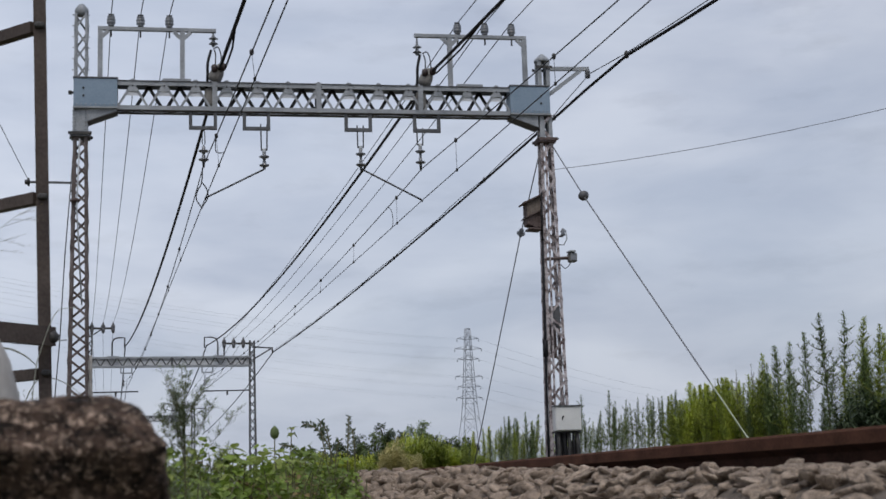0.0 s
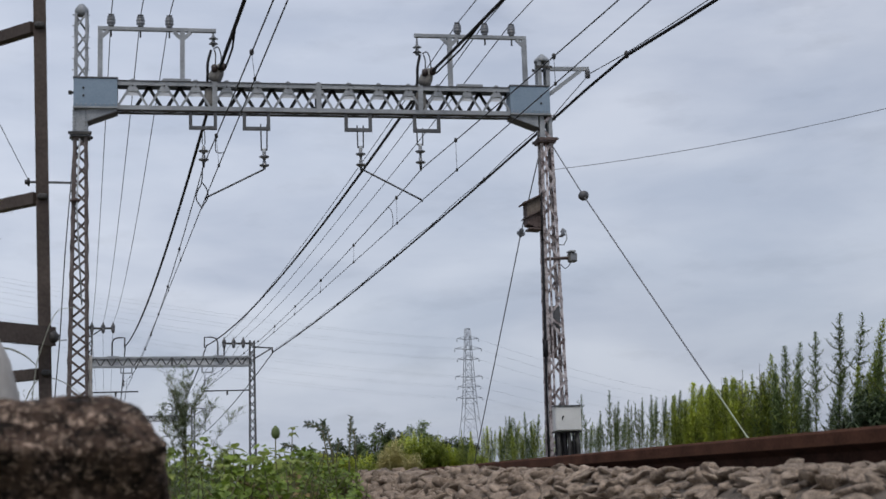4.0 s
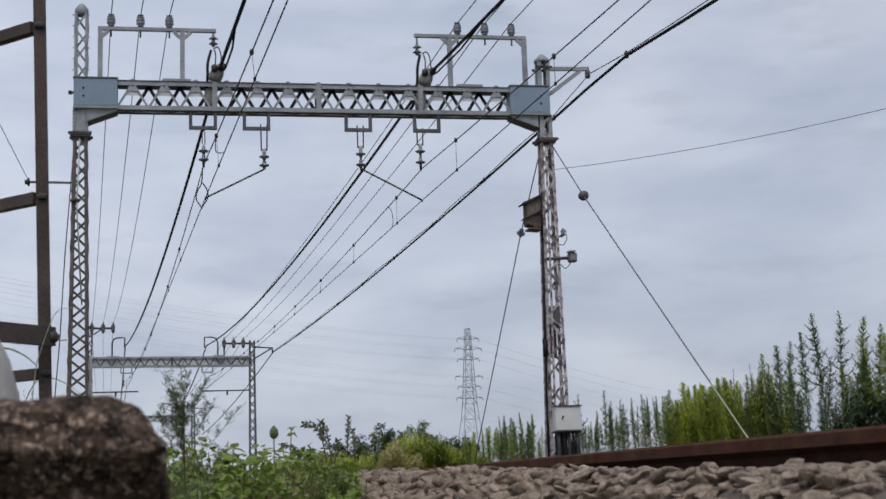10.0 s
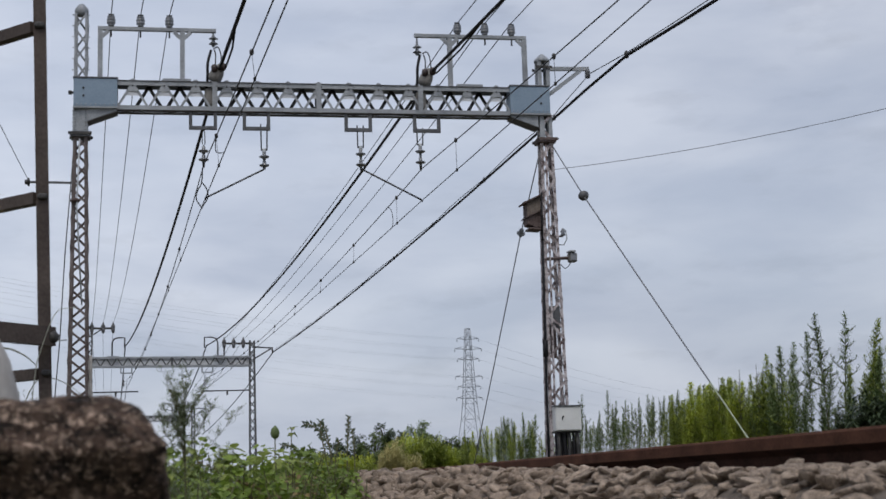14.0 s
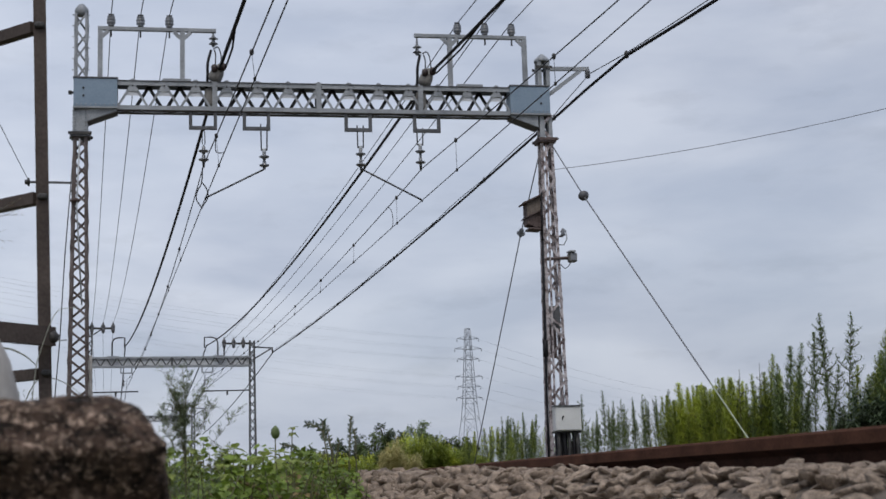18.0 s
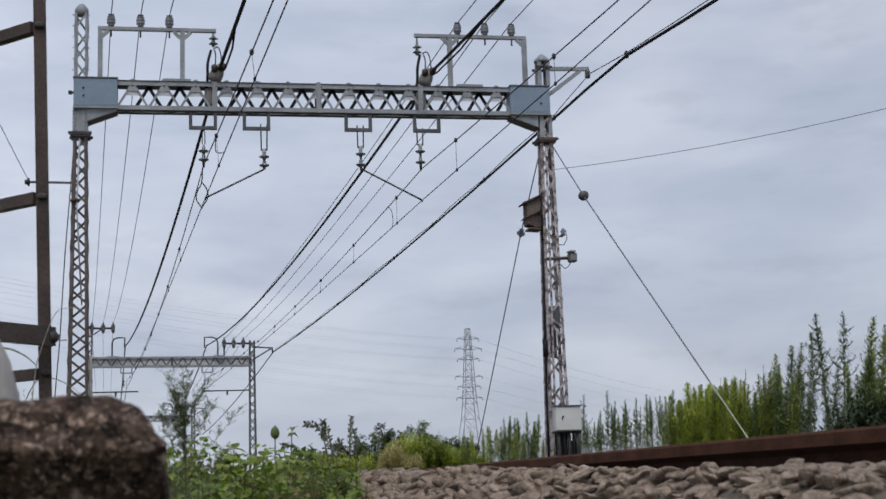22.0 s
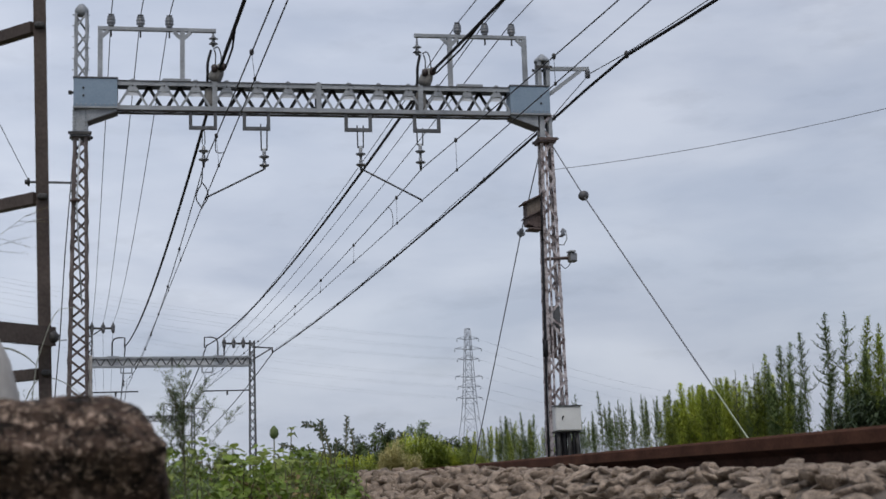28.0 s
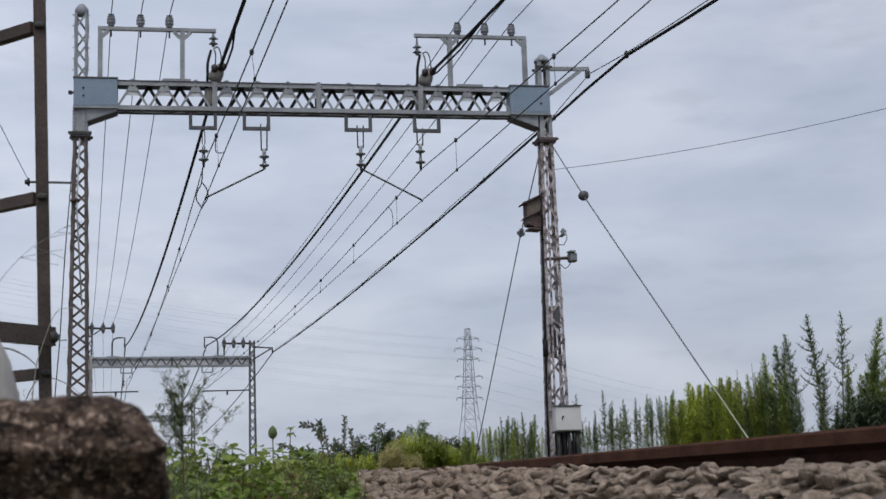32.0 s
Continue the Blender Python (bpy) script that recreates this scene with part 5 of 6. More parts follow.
def build_weeds():
    rnd = random.Random(11)
    # the stalks that stand out against the sky: along the line, height, lean, kind, spread
    for y, h, tilt, k, wide in ((17.43, 2.47, -3.1, 2, 1.35), (17.20, 2.44, 3.4, 11, 1.5), (16.86, 2.36, 7.6, 4, 1.2), (16.39, 2.20, 6.1, 9, 1.2), (17.97, 2.28, -2.4, 7, 1.15), (18.67, 2.22, 3.1, 0, 1.1), (18.86, 2.19, 1.1, 5, 1.2),
                                (19.50, 2.12, 3.7, 4, 1.1), (19.15, 1.95, 0.5, 0, 1.0), (17.75, 1.85, 6.0, 2, 1.1), (17.05, 1.75, 1.5, 4, 1.0), (16.65, 1.95, 4.0, 0, 1.1), (16.1, 2.05, 3.0, 4, 1.2), (15.75, 1.9, 2.0, 5, 1.2),
                                (20.2, 1.98, 0.0, 13, 1.2), (19.7, 2.02, 2.0, 13, 1.2), (21.0, 1.92, 1.0, 13, 1.0),
                                (27.4, 2.10, 0.0, 11, 1.0), (25.8, 2.06, -1.0, 10, 1.1), (25.6, 1.85, 1.0, 0, 0.7), (26.4, 1.72, 0.0, 10, 0.8), (25.1, 1.84, 1.0, 11, 0.8), (24.8, 1.72, -1.0, 10, 0.7), (24.4, 1.83, 0.0, 10, 0.8),
                                (24.0, 1.86, 1.0, 10, 0.9), (23.7, 1.80, 0.0, 11, 0.7), (23.35, 1.70, 1.0, 10, 0.7), (23.05, 1.87, 4.0, 0, 0.8), (22.2, 1.93, 0.0, 8, 1.3), (21.5, 1.84, 0.0, 6, 1.3), (20.8, 1.88, 0.0, 4, 1.0)):
        weed(9.5, y, h, k, rnd.uniform(0, 6.28), tilt, 1.0, wide)
    # the bank between them: from, to, step, heights, kinds, spreads
    for y0, y1, step, lo, hi, kinds, wa, wb in ((15.5, 17.25, 0.10, 1.05, 1.95, (0, 5, 4, 5, 7, 9), 0.9, 1.4), (17.25, 17.75, 0.14, 0.95, 1.45, (0, 5, 7), 0.8, 1.2), (17.75, 18.2, 0.22, 0.85, 1.2, (0, 5, 7), 0.8, 1.1), (18.2, 19.0, 0.09, 1.2, 1.85, (0, 5, 1, 7, 4), 0.9, 1.3),
                                                (19.0, 20.3, 0.05, 1.25, 1.90, (1, 4, 8, 5, 9, 0), 0.7, 1.2), (20.3, 22.0, 0.030, 1.40, 1.88, (3, 8, 1, 8, 6, 4, 5, 9), 0.65, 1.15), (22.0, 22.9, 0.040, 1.30, 1.80, (8, 1, 4, 6, 5, 9), 0.6, 1.1),
                                                (22.9, 27.7, 0.095, 1.3, 1.80, (10, 11, 10, 12, 11), 0.6, 1.0), (27.7, 30.2, 0.16, 1.3, 1.65, (12, 10, 4), 0.7, 1.0), (30.2, 33.0, 0.10, 1.25, 2.0, (12, 9, 0, 10, 4), 0.7, 1.3), (33.0, 37.0, 0.14, 1.15, 1.85, (12, 9, 10, 6), 0.7, 1.3)):
        y = y0
        while y < y1:
            x = 9.5 + rnd.uniform(-0.15, 0.75)
            k = x / 9.5
            weed(x, y * k, (rnd.uniform(lo, hi) - 0.34) * k + 0.34, rnd.choice(kinds), rnd.uniform(0, 6.28), None, rnd.uniform(0.75, 1.1), rnd.uniform(wa, wb))
            y += step * rnd.uniform(0.6, 1.4)


build_weeds()


def leaf_cloud(seed, centre, radii, count, size, shape=1.0):
    """Many small folded leaves in an uneven cluster."""
    rnd = random.Random(seed)
    vs, fs = [], []
    for _ in range(count):
        while True:
            p = Vector((rnd.uniform(-1, 1), rnd.uniform(-1, 1), rnd.uniform(-1, 1)))
            if 0.2 < p.length < 1 and noise.noise(p * 2.3 + Vector((seed, 0, 0))) > -0.22:
                break
        q = Vector(centre) + Vector((p.x * radii[0], p.y * radii[1], p.z * radii[2]))
        d = Vector((rnd.uniform(-1, 1), rnd.uniform(-1, 1), rnd.uniform(-0.6, 0.9)))
        blade(vs, fs, q, d, size * rnd.uniform(0.6, 1.3), size * 0.5 * shape * rnd.uniform(0.7, 1.2), rnd.uniform(0, 1), Vector((rnd.uniform(-0.4, 0.4), rnd.uniform(-0.4, 0.4), 1)).normalized())
    return vs, fs


def build_undergrowth():
    vs, fs = [], []
    rnd = random.Random(23)
    for i in range(60):
        if 13 < i < 22:
            continue
        y = 15.8 + i * 0.16 if i < 46 else 23.2 + (i - 46) * 1.0
        x = 10.2 + rnd.uniform(-0.5, 0.6)
        hh = rnd.uniform(0.3, 0.5) if i < 10 else rnd.uniform(0.16, 0.32) if i < 46 else rnd.uniform(0.10, 0.19)
        a, b = leaf_cloud(i + 40, (x, y * x / 9.6, -0.44 + hh), (0.45, 0.45, hh), 120 if i < 46 else 70, 0.11)
        k = len(vs)
        vs += a
        fs += [tuple(k + j for j in f) for f in b]
    tagged(put("undergrowth", vs, fs, M_LEAF_DK), "dark low undergrowth below the tall weeds", "undergrowth", kind="stuff")


build_undergrowth()


def build_tree(x, y, top, wide, seed, label, material=None):
    t = thing("tree", pose(x, y, -0.45), label, "tree", "trees beyond the line")
    rnd = random.Random(seed)
    h = top + 0.45
    tube("trunk", [(0, 0, 0), (0.06, 0.02, h * 0.3), (0.0, 0.05, h * 0.62), (0.08, 0, h * 0.88)], [0.13, 0.10, 0.06, 0.02], M_BARK, t)
    vs, fs = [], []
    for i in range(24):
        a = rnd.uniform(0, 6.28)
        r = rnd.uniform(0.15, 1.0) * wide
        z = h * (0.16 + 0.80 * (i / 23))
        r *= 1.25 - 0.75 * (z / h) ** 2
        p = Vector((math.cos(a) * r, math.sin(a) * r, z * rnd.uniform(0.92, 1.0)))
        tube("limb", [(0, 0, z * 0.55), p * 0.6 + Vector((0, 0, z * 0.32)), p], [0.045, 0.026, 0.008], M_BARK, t, "", 5)
        c, d = leaf_cloud(seed * 20 + i, p, (wide * rnd.uniform(0.22, 0.42), wide * 0.4, h * rnd.uniform(0.05, 0.10)), rnd.randrange(60, 150), 0.17)
        k = len(vs)
        vs += c
        fs += [tuple(k + j for j in f) for f in d]
    put("crown", vs, fs, material or M_LEAF_DP, t)


for i, (x, top, wide) in enumerate(((11.3, 2.0, 1.0), (12.2, 2.35, 0.9), (13.0, 2.6, 0.9), (13.8, 2.75, 0.9), (14.55, 3.15, 0.9), (15.3, 2.85, 0.9), (16.05, 3.25, 0.9), (16.9, 2.65, 0.9), (17.6, 2.35, 0.8), (18.1, 2.5, 0.7), (18.8, 2.2, 0.8), (10.3, 1.7, 1.0), (9.4, 1.3, 0.9))):
    build_tree(x, 70 + (i % 3) * 0.6, top, wide, 60 + i, "dark green bushy tree with an uneven airy crown", M_LEAF_DK if i in (3, 6, 9) else None)


def build_clump(x, y, top, wide, seed, material, label, name, category, count=30, dry=False):
    """Many stalks that grow from one root stock."""
    t = thing(name, pose(x, y, -0.45), label, category)
    rnd = random.Random(seed)
    sv, sf, vs, fs = [], [], [], []
    for i in range(count):
        px, py = rnd.uniform(-wide, wide), rnd.uniform(-0.5, 0.5)
        h = (top + 0.45) * rnd.uniform(0.72, 1.0) * (1 - 0.25 * abs(px) / wide)
        (a, b), (c, d) = goldenrod_meshes(seed * 50 + i, h, 60 if dry else 210, 20 if dry else 7, 0.16 if dry else 0.15, 0.02)
        k = len(sv)
        sv += [Vector(v) + Vector((px, py, 0)) for v in a]
        sf += [tuple(k + j for j in f) for f in b]
        k = len(vs)
        vs += [Vector(v) + Vector((px, py, 0)) for v in c]
        fs += [tuple(k + j for j in f) for f in d]
    for i in range(8):
        c, d = leaf_cloud(seed * 7 + i, (rnd.uniform(-wide, wide), rnd.uniform(-0.3, 0.3), (top + 0.45) * rnd.uniform(0.35, 0.8)), (wide * 0.55, 0.4, (top + 0.45) * 0.2), 260, 0.15, 0.25 if dry else 0.4)
        k = len(vs)
        vs += c
        fs += [tuple(k + j for j in f) for f in d]
    tagged(put("stems", sv, sf, M_DRY if dry else M_STEM, t), kind="stuff")
    put("foliage", vs, fs, material, t)
    SWAYING.append((t, (x, y, -0.45), 0.0, 0.25))


for i, (x, top, wide, n) in enumerate(((5.6, 0.85, 0.5, 26), (6.3, 0.98, 0.5, 30), (7.0, 0.96, 0.45, 30), (7.4, 0.80, 0.35, 20), (8.35, 1.30, 0.30, 26), (8.72, 1.60, 0.26, 30), (9.05, 1.36, 0.30, 26), (9.45, 1.20, 0.35, 24), (9.85, 1.06, 0.35, 20), (10.3, 0.95, 0.4, 18))):
    build_clump(x, 38 + 0.3 * (i % 3), top, wide, 80 + i, M_LEAF_YL if i in (0, 1, 2, 5, 7) else M_LEAF_MD, "yellow-green weed clump in leaf", "weed_clump", "weed", n)
for i, (x, y, top, wide) in enumerate(((9.9, 20.4, 1.20, 0.3), (10.0, 21.6, 1.25, 0.3), (10.1, 22.6, 1.32, 0.28))):
    build_clump(x, y, top, wide, 120 + i, M_LEAF_LT if i % 3 else M_LEAF_MD, "bright bushy weed clump behind the track", "weed_clump", "weed", 12)
# The deepest leaf colour replaces the self-shade these thin-leaved clumps lack.
build_clump(9.5, 17.35, 0.62, 0.3, 134, M_LEAF_DP, "leafy weed clump behind the track, self-shade put into its dark leaf colour", "weed_clump", "weed", 12)
build_clump(9.4, 16.5, 1.05, 0.32, 135, M_LEAF_DP, "leafy weed clump behind the track, self-shade put into its dark leaf colour", "weed_clump", "weed", 14)
build_clump(9.45, 15.7, 0.95, 0.35, 132, M_LEAF_DP, "leafy weed clump behind the track, self-shade put into its dark leaf colour", "weed_clump", "weed", 10)
build_clump(9.6, 16.9, 0.75, 0.35, 133, M_LEAF_DP, "leafy weed clump behind the track, self-shade put into its dark leaf colour", "weed_clump", "weed", 10)
build_clump(9.55, 16.1, 1.0, 0.3, 131, M_LEAF_DP, "leafy weed clump behind the track, self-shade put into its dark leaf colour", "weed_clump", "weed", 10)
build_clump(7.75, 37.2, 1.28, 0.35, 95, M_DRY, "clump of dry straw-coloured grass", "dry_grass_clump", "grass", 30, True)
build_clump(8.1, 37.0, 1.05, 0.25, 96, M_DRY, "clump of dry straw-coloured grass", "dry_grass_clump", "grass", 16, True)


def heart_leaf(vs, fs, p, d, up, size):
    """A broad pointed leaf with a fold along its midrib."""
    d = d.normalized()
    s = d.cross(up).normalized()
    n = s.cross(d)
    k = len(vs)
    pts = ((0, 0, 0), (0.12, 0.42, 0.10), (0.5, 0.40, 0.10), (1.0, 0, -0.10), (0.5, -0.40, 0.10), (0.12, -0.42, 0.10), (0.45, 0, -0.02))
    vs += [p + (d * a + s * b + n * c) * size for a, b, c in pts]
    fs += [(k, k + 1, k + 6), (k + 1, k + 2, k + 6), (k + 2, k + 3, k + 6), (k + 3, k + 4, k + 6), (k + 4, k + 5, k + 6), (k + 5, k, k + 6)]


def build_vine(x, y, top, wide, seed, count, label, material=None, leaf=1.0):
    t = thing("vine_plant", pose(x, y, -0.45), label, "plant", "leafy plants on the shoulder")
    rnd = random.Random(seed)
    h = top + 0.45
    sv, sf, vs, fs = [], [], [], []
    for i in range(12):
        a, r = rnd.uniform(0, 6.28), wide * rnd.uniform(0.2, 1.0)
        e = Vector((math.cos(a) * r, math.sin(a) * r, h * rnd.uniform(0.55, 1.0)))
        m = e * 0.5 + Vector((0, 0, h * 0.2))
        tv, tf = tube_mesh([(0, 0, 0), m, e], [0.005, 0.004, 0.002], 4)
        k = len(sv)
        sv += tv
        sf += [tuple(k + j for j in f) for f in tf]
    for i in range(count):
        a, r = rnd.uniform(0, 6.28), wide * math.sqrt(rnd.random())
        z = h * (1 - 0.95 * rnd.random() ** 1.3) * (1 - 0.45 * (r / wide) ** 2 + 0.12 * noise.noise(Vector((a * 2, r * 9, seed))))
        p = Vector((math.cos(a) * r, math.sin(a) * r, max(0.02, z)))
        d = Vector((rnd.uniform(-1, 1), rnd.uniform(-1, 1), rnd.uniform(-0.6, 0.5)))
        heart_leaf(vs, fs, p, d, Vector((rnd.uniform(-0.6, 0.6), rnd.uniform(-0.9, 0.3), 1)).normalized(), leaf * rnd.uniform(0.018, 0.042))
    tagged(put("stalk", sv, sf, M_STEM, t), kind="stuff")
    put("leaves", vs, fs, material or M_LEAF_VN, t)
    vs, fs = [], []
    for i in range(count // 6):
        a, r = rnd.uniform(0, 6.28), wide * math.sqrt(rnd.random())
        p = Vector((math.cos(a) * r, math.sin(a) * r, h * rnd.uniform(0.3, 0.85) * (1 - 0.35 * (r / wide) ** 2)))
        heart_leaf(vs, fs, p, Vector((rnd.uniform(-1, 1), rnd.uniform(-1, 1), rnd.uniform(-0.8, 0.2))), Vector((rnd.uniform(-0.6, 0.6), -0.5, 1)).normalized(), rnd.uniform(0.016, 0.034))
    put("withered_leaves", vs, fs, M_WITHER, t, "withered straw-brown leaves")
    SWAYING.append((t, (x, y, -0.45), 0.0, 0.10))


for i, (x, y, top, wide, n) in enumerate(((0.34, 5.4, 0.05, 0.15, 380), (0.36, 5.7, 0.06, 0.17, 420), (0.48, 6.0, 0.12, 0.17, 420), (0.62, 6.1, 0.09, 0.16, 420), (0.76, 6.2, 0.10, 0.17, 420), (0.88, 6.1, 0.09, 0.15, 420),
                                          (0.98, 6.5, 0.10, 0.14, 360), (0.55, 5.2, 0.02, 0.16, 380), (0.70, 5.3, 0.0, 0.16, 380), (0.84, 5.5, 0.0, 0.13, 340), (0.40, 4.8, -0.02, 0.15, 340), (1.05, 7.0, 0.10, 0.16, 300), (0.86, 5.0, -0.08, 0.10, 240),
                                          (1.03, 5.5, -0.045, 0.035, 60), (0.50, 5.5, 0.07, 0.13, 260), (1.20, 6.6, -0.04, 0.055, 90), (1.10, 6.4, 0.03, 0.09, 200), (1.13, 6.9, 0.06, 0.11, 240), (1.22, 7.2, 0.05, 0.09, 160), (1.08, 6.7, 0.06, 0.12, 320), (1.17, 6.75, 0.05, 0.10, 280), (1.27, 7.0, 0.02, 0.09, 200), (0.64, 4.7, -0.09, 0.13, 260), (0.33, 4.4, -0.06, 0.12, 220))):
    build_vine(x, y, top, wide, 300 + i, int(n * 1.7), "low plant with broad fresh green leaves")
for i, (x, y, top, wide, n) in enumerate(((0.71, 5.05, -0.01, 0.07, 170), (0.76, 5.15, -0.03, 0.08, 220), (0.66, 4.95, -0.06, 0.07, 150), (0.47, 4.9, -0.08, 0.05, 80))):
    build_vine(x, y, top, wide, 340 + i, n, "half-withered plant with small tan leaves", M_WITHER, 0.5)


def build_herb(x, y, top, seed, size, tiers=3, material=None):
    """An upright stalk with tiers of large drooping leaves."""
    t = thing("broadleaf_herb", pose(x, y, -0.45), "upright herb with large drooping pale green leaves", "plant", "leafy plants on the shoulder")
    rnd = random.Random(seed)
    h = top + 0.45
    bow = rnd.uniform(-0.02, 0.02)
    tube("stalk", [(0, 0, 0), (bow, 0, h * 0.5), (0, 0, h)], [0.004, 0.0035, 0.002], M_STEM, t)
    vs, fs = [], []
    for k in range(tiers):
        z = h - 0.004 - k * size * 0.75
        for j in range(4 + k):
            a = j * 6.28 / (4 + k) + k * 0.8 + rnd.uniform(-0.4, 0.4)
            out = Vector((math.cos(a), math.sin(a), 0))
            rise = rnd.uniform(0.2, 0.7) if k == 0 else rnd.uniform(-0.1, 0.3)
            p = Vector((0, 0, z)) + out * size * 0.22 + Vector((0, 0, size * rise * 0.3))
            heart_leaf(vs, fs, p, out + Vector((0, 0, rnd.uniform(-1.3, -0.2) if k else rnd.uniform(-0.7, 0.6))), (Vector((0, 0, 1)) + out * 0.6).normalized(), size * rnd.uniform(0.7, 1.15))
    put("leaves", vs, fs, material or M_LEAF_VN, t)
    SWAYING.append((t, (x, y, -0.45), 0.0, 0.08))


for i, (x, y, top, size, tiers) in enumerate(((0.392, 5.5, 0.120, 0.040, 4), (0.412, 5.4, 0.060, 0.036, 4), (0.508, 5.5, 0.080, 0.045, 3), (0.552, 5.5, 0.090, 0.045, 3), (0.627, 5.5, 0.055, 0.040, 3), (0.672, 5.6, 0.072, 0.048, 3), (0.708, 5.5, 0.058, 0.045, 3),
                                              (0.735, 5.6, 0.085, 0.050, 3), (0.590, 5.3, 0.035, 0.040, 3), (0.300, 5.2, 0.050, 0.035, 4), (0.350, 5.0, 0.075, 0.030, 5), (0.980, 7.0, 0.212, 0.034, 2), (0.790, 5.7, 0.060, 0.040, 3), (0.860, 5.9, 0.060, 0.040, 3), (0.470, 5.0, 0.020, 0.040, 4))):
    build_herb(x, y, top - (0.0 if y > 6.5 else 0.035 if x > 0.6 else 0.02), 500 + i, size * 0.9, tiers, M_LEAF_HB)


def build_sprigs():
    """Shoots that rise out of the low plants."""
    s = thing("seed_stalk", pose(0.757, 6.0, -0.45), "single oval green pod on a thin stalk", "plant")
    tube("stalk", [(0, 0, 0), (0.01, 0, 0.3), (0.012, 0, 0.572)], 0.0025, M_STEM, s)
    lathe("pod", [(0.002, 0), (0.014, 0.008), (0.019, 0.022), (0.016, 0.04), (0.006, 0.052), (0.001, 0.056)], Matrix.Translation((0.012, 0, 0.570)), M_LEAF_DK, s)
    SWAYING.append((s, (0.757, 6.0, -0.45), 0.0, 0.1))
    for i, (x, y, pts, n, big, gain) in enumerate(((1.13, 7.0, [(0.05, 0, 0), (0.045, 0, 0.52), (0.015, 0, 0.60), (-0.02, 0, 0.645), (-0.055, 0, 0.672), (-0.092, 0, 0.676)], 44, 0.030, 0.2),
                                                   (1.15, 7.0, [(0, 0, 0), (0.0, 0, 0.50), (-0.025, 0, 0.60), (-0.032, 0, 0.66), (-0.030, 0, 0.69)], 30, 0.028, 0.2),
                                                   (1.175, 7.0, [(0, 0, 0), (0.0, 0, 0.45), (-0.02, 0, 0.60), (-0.035, 0, 0.655), (-0.05, 0, 0.665)], 26, 0.028, 0.2),
                                                   (0.98, 7.0, [(0.06, 0, 0), (0.06, 0, 0.45), (0.03, 0, 0.545), (-0.012, 0, 0.580), (-0.05, 0, 0.575)], 34, 0.026, 0.15),
                                                   (1.03, 7.0, [(0, 0, 0), (0.0, 0, 0.42), (0.015, 0, 0.52), (0.04, 0, 0.565)], 30, 0.026, 0.15),
                                                   (1.243, 7.0, [(0, 0, 0), (0.0, 0, 0.52), (0.004, 0, 0.62), (0.010, 0, 0.712)], 60, 0.020, 0.3),
                                                   (1.30, 7.1, [(0, 0, 0), (0.0, 0, 0.5), (-0.004, 0, 0.60), (-0.012, 0, 0.655)], 40, 0.022, 0.2),
                                                   (1.20, 7.1, [(0, 0, 0), (0.0, 0, 0.48), (0.01, 0, 0.56), (0.02, 0, 0.60)], 34, 0.024, 0.2))):
        t = thing("sprig", pose(x, y, -0.45), "dark leafy shoot with drooping compound leaves", "plant", "leafy shoots")
        rnd = random.Random(700 + i)
        tube("stalk", eased(pts), 0.0032, M_STEM, t)
        vs, fs = [], []
        ps = [Vector(p) for p in pts]
        for j in range(n):
            u = 1.35 + (len(ps) - 1 - 1.35) * (j + 1) / n
            k = min(int(u), len(ps) - 2)
            p = ps[k].lerp(ps[k + 1], u - k)
            way = (ps[k + 1] - ps[k]).normalized()
            side = Vector((way.z, 0, -way.x)) * (1 if j % 2 else -1) + Vector((0, rnd.uniform(-0.7, 0.7), 0))
            if j % 5 == 4:
                continue
            blade(vs, fs, p, side + way * rnd.uniform(0.3, 1.2) + Vector((0, 0, rnd.uniform(-0.5, 0.3))), big * rnd.uniform(0.6, 1.15), big * rnd.uniform(0.28, 0.42), 0.3, Vector((rnd.uniform(-0.3, 0.3), -0.8, 0.5)).normalized())
        put("leaves", vs, fs, M_LEAF_DP, t)
        SWAYING.append((t, (x, y, -0.45), 0.0, gain))


build_sprigs()


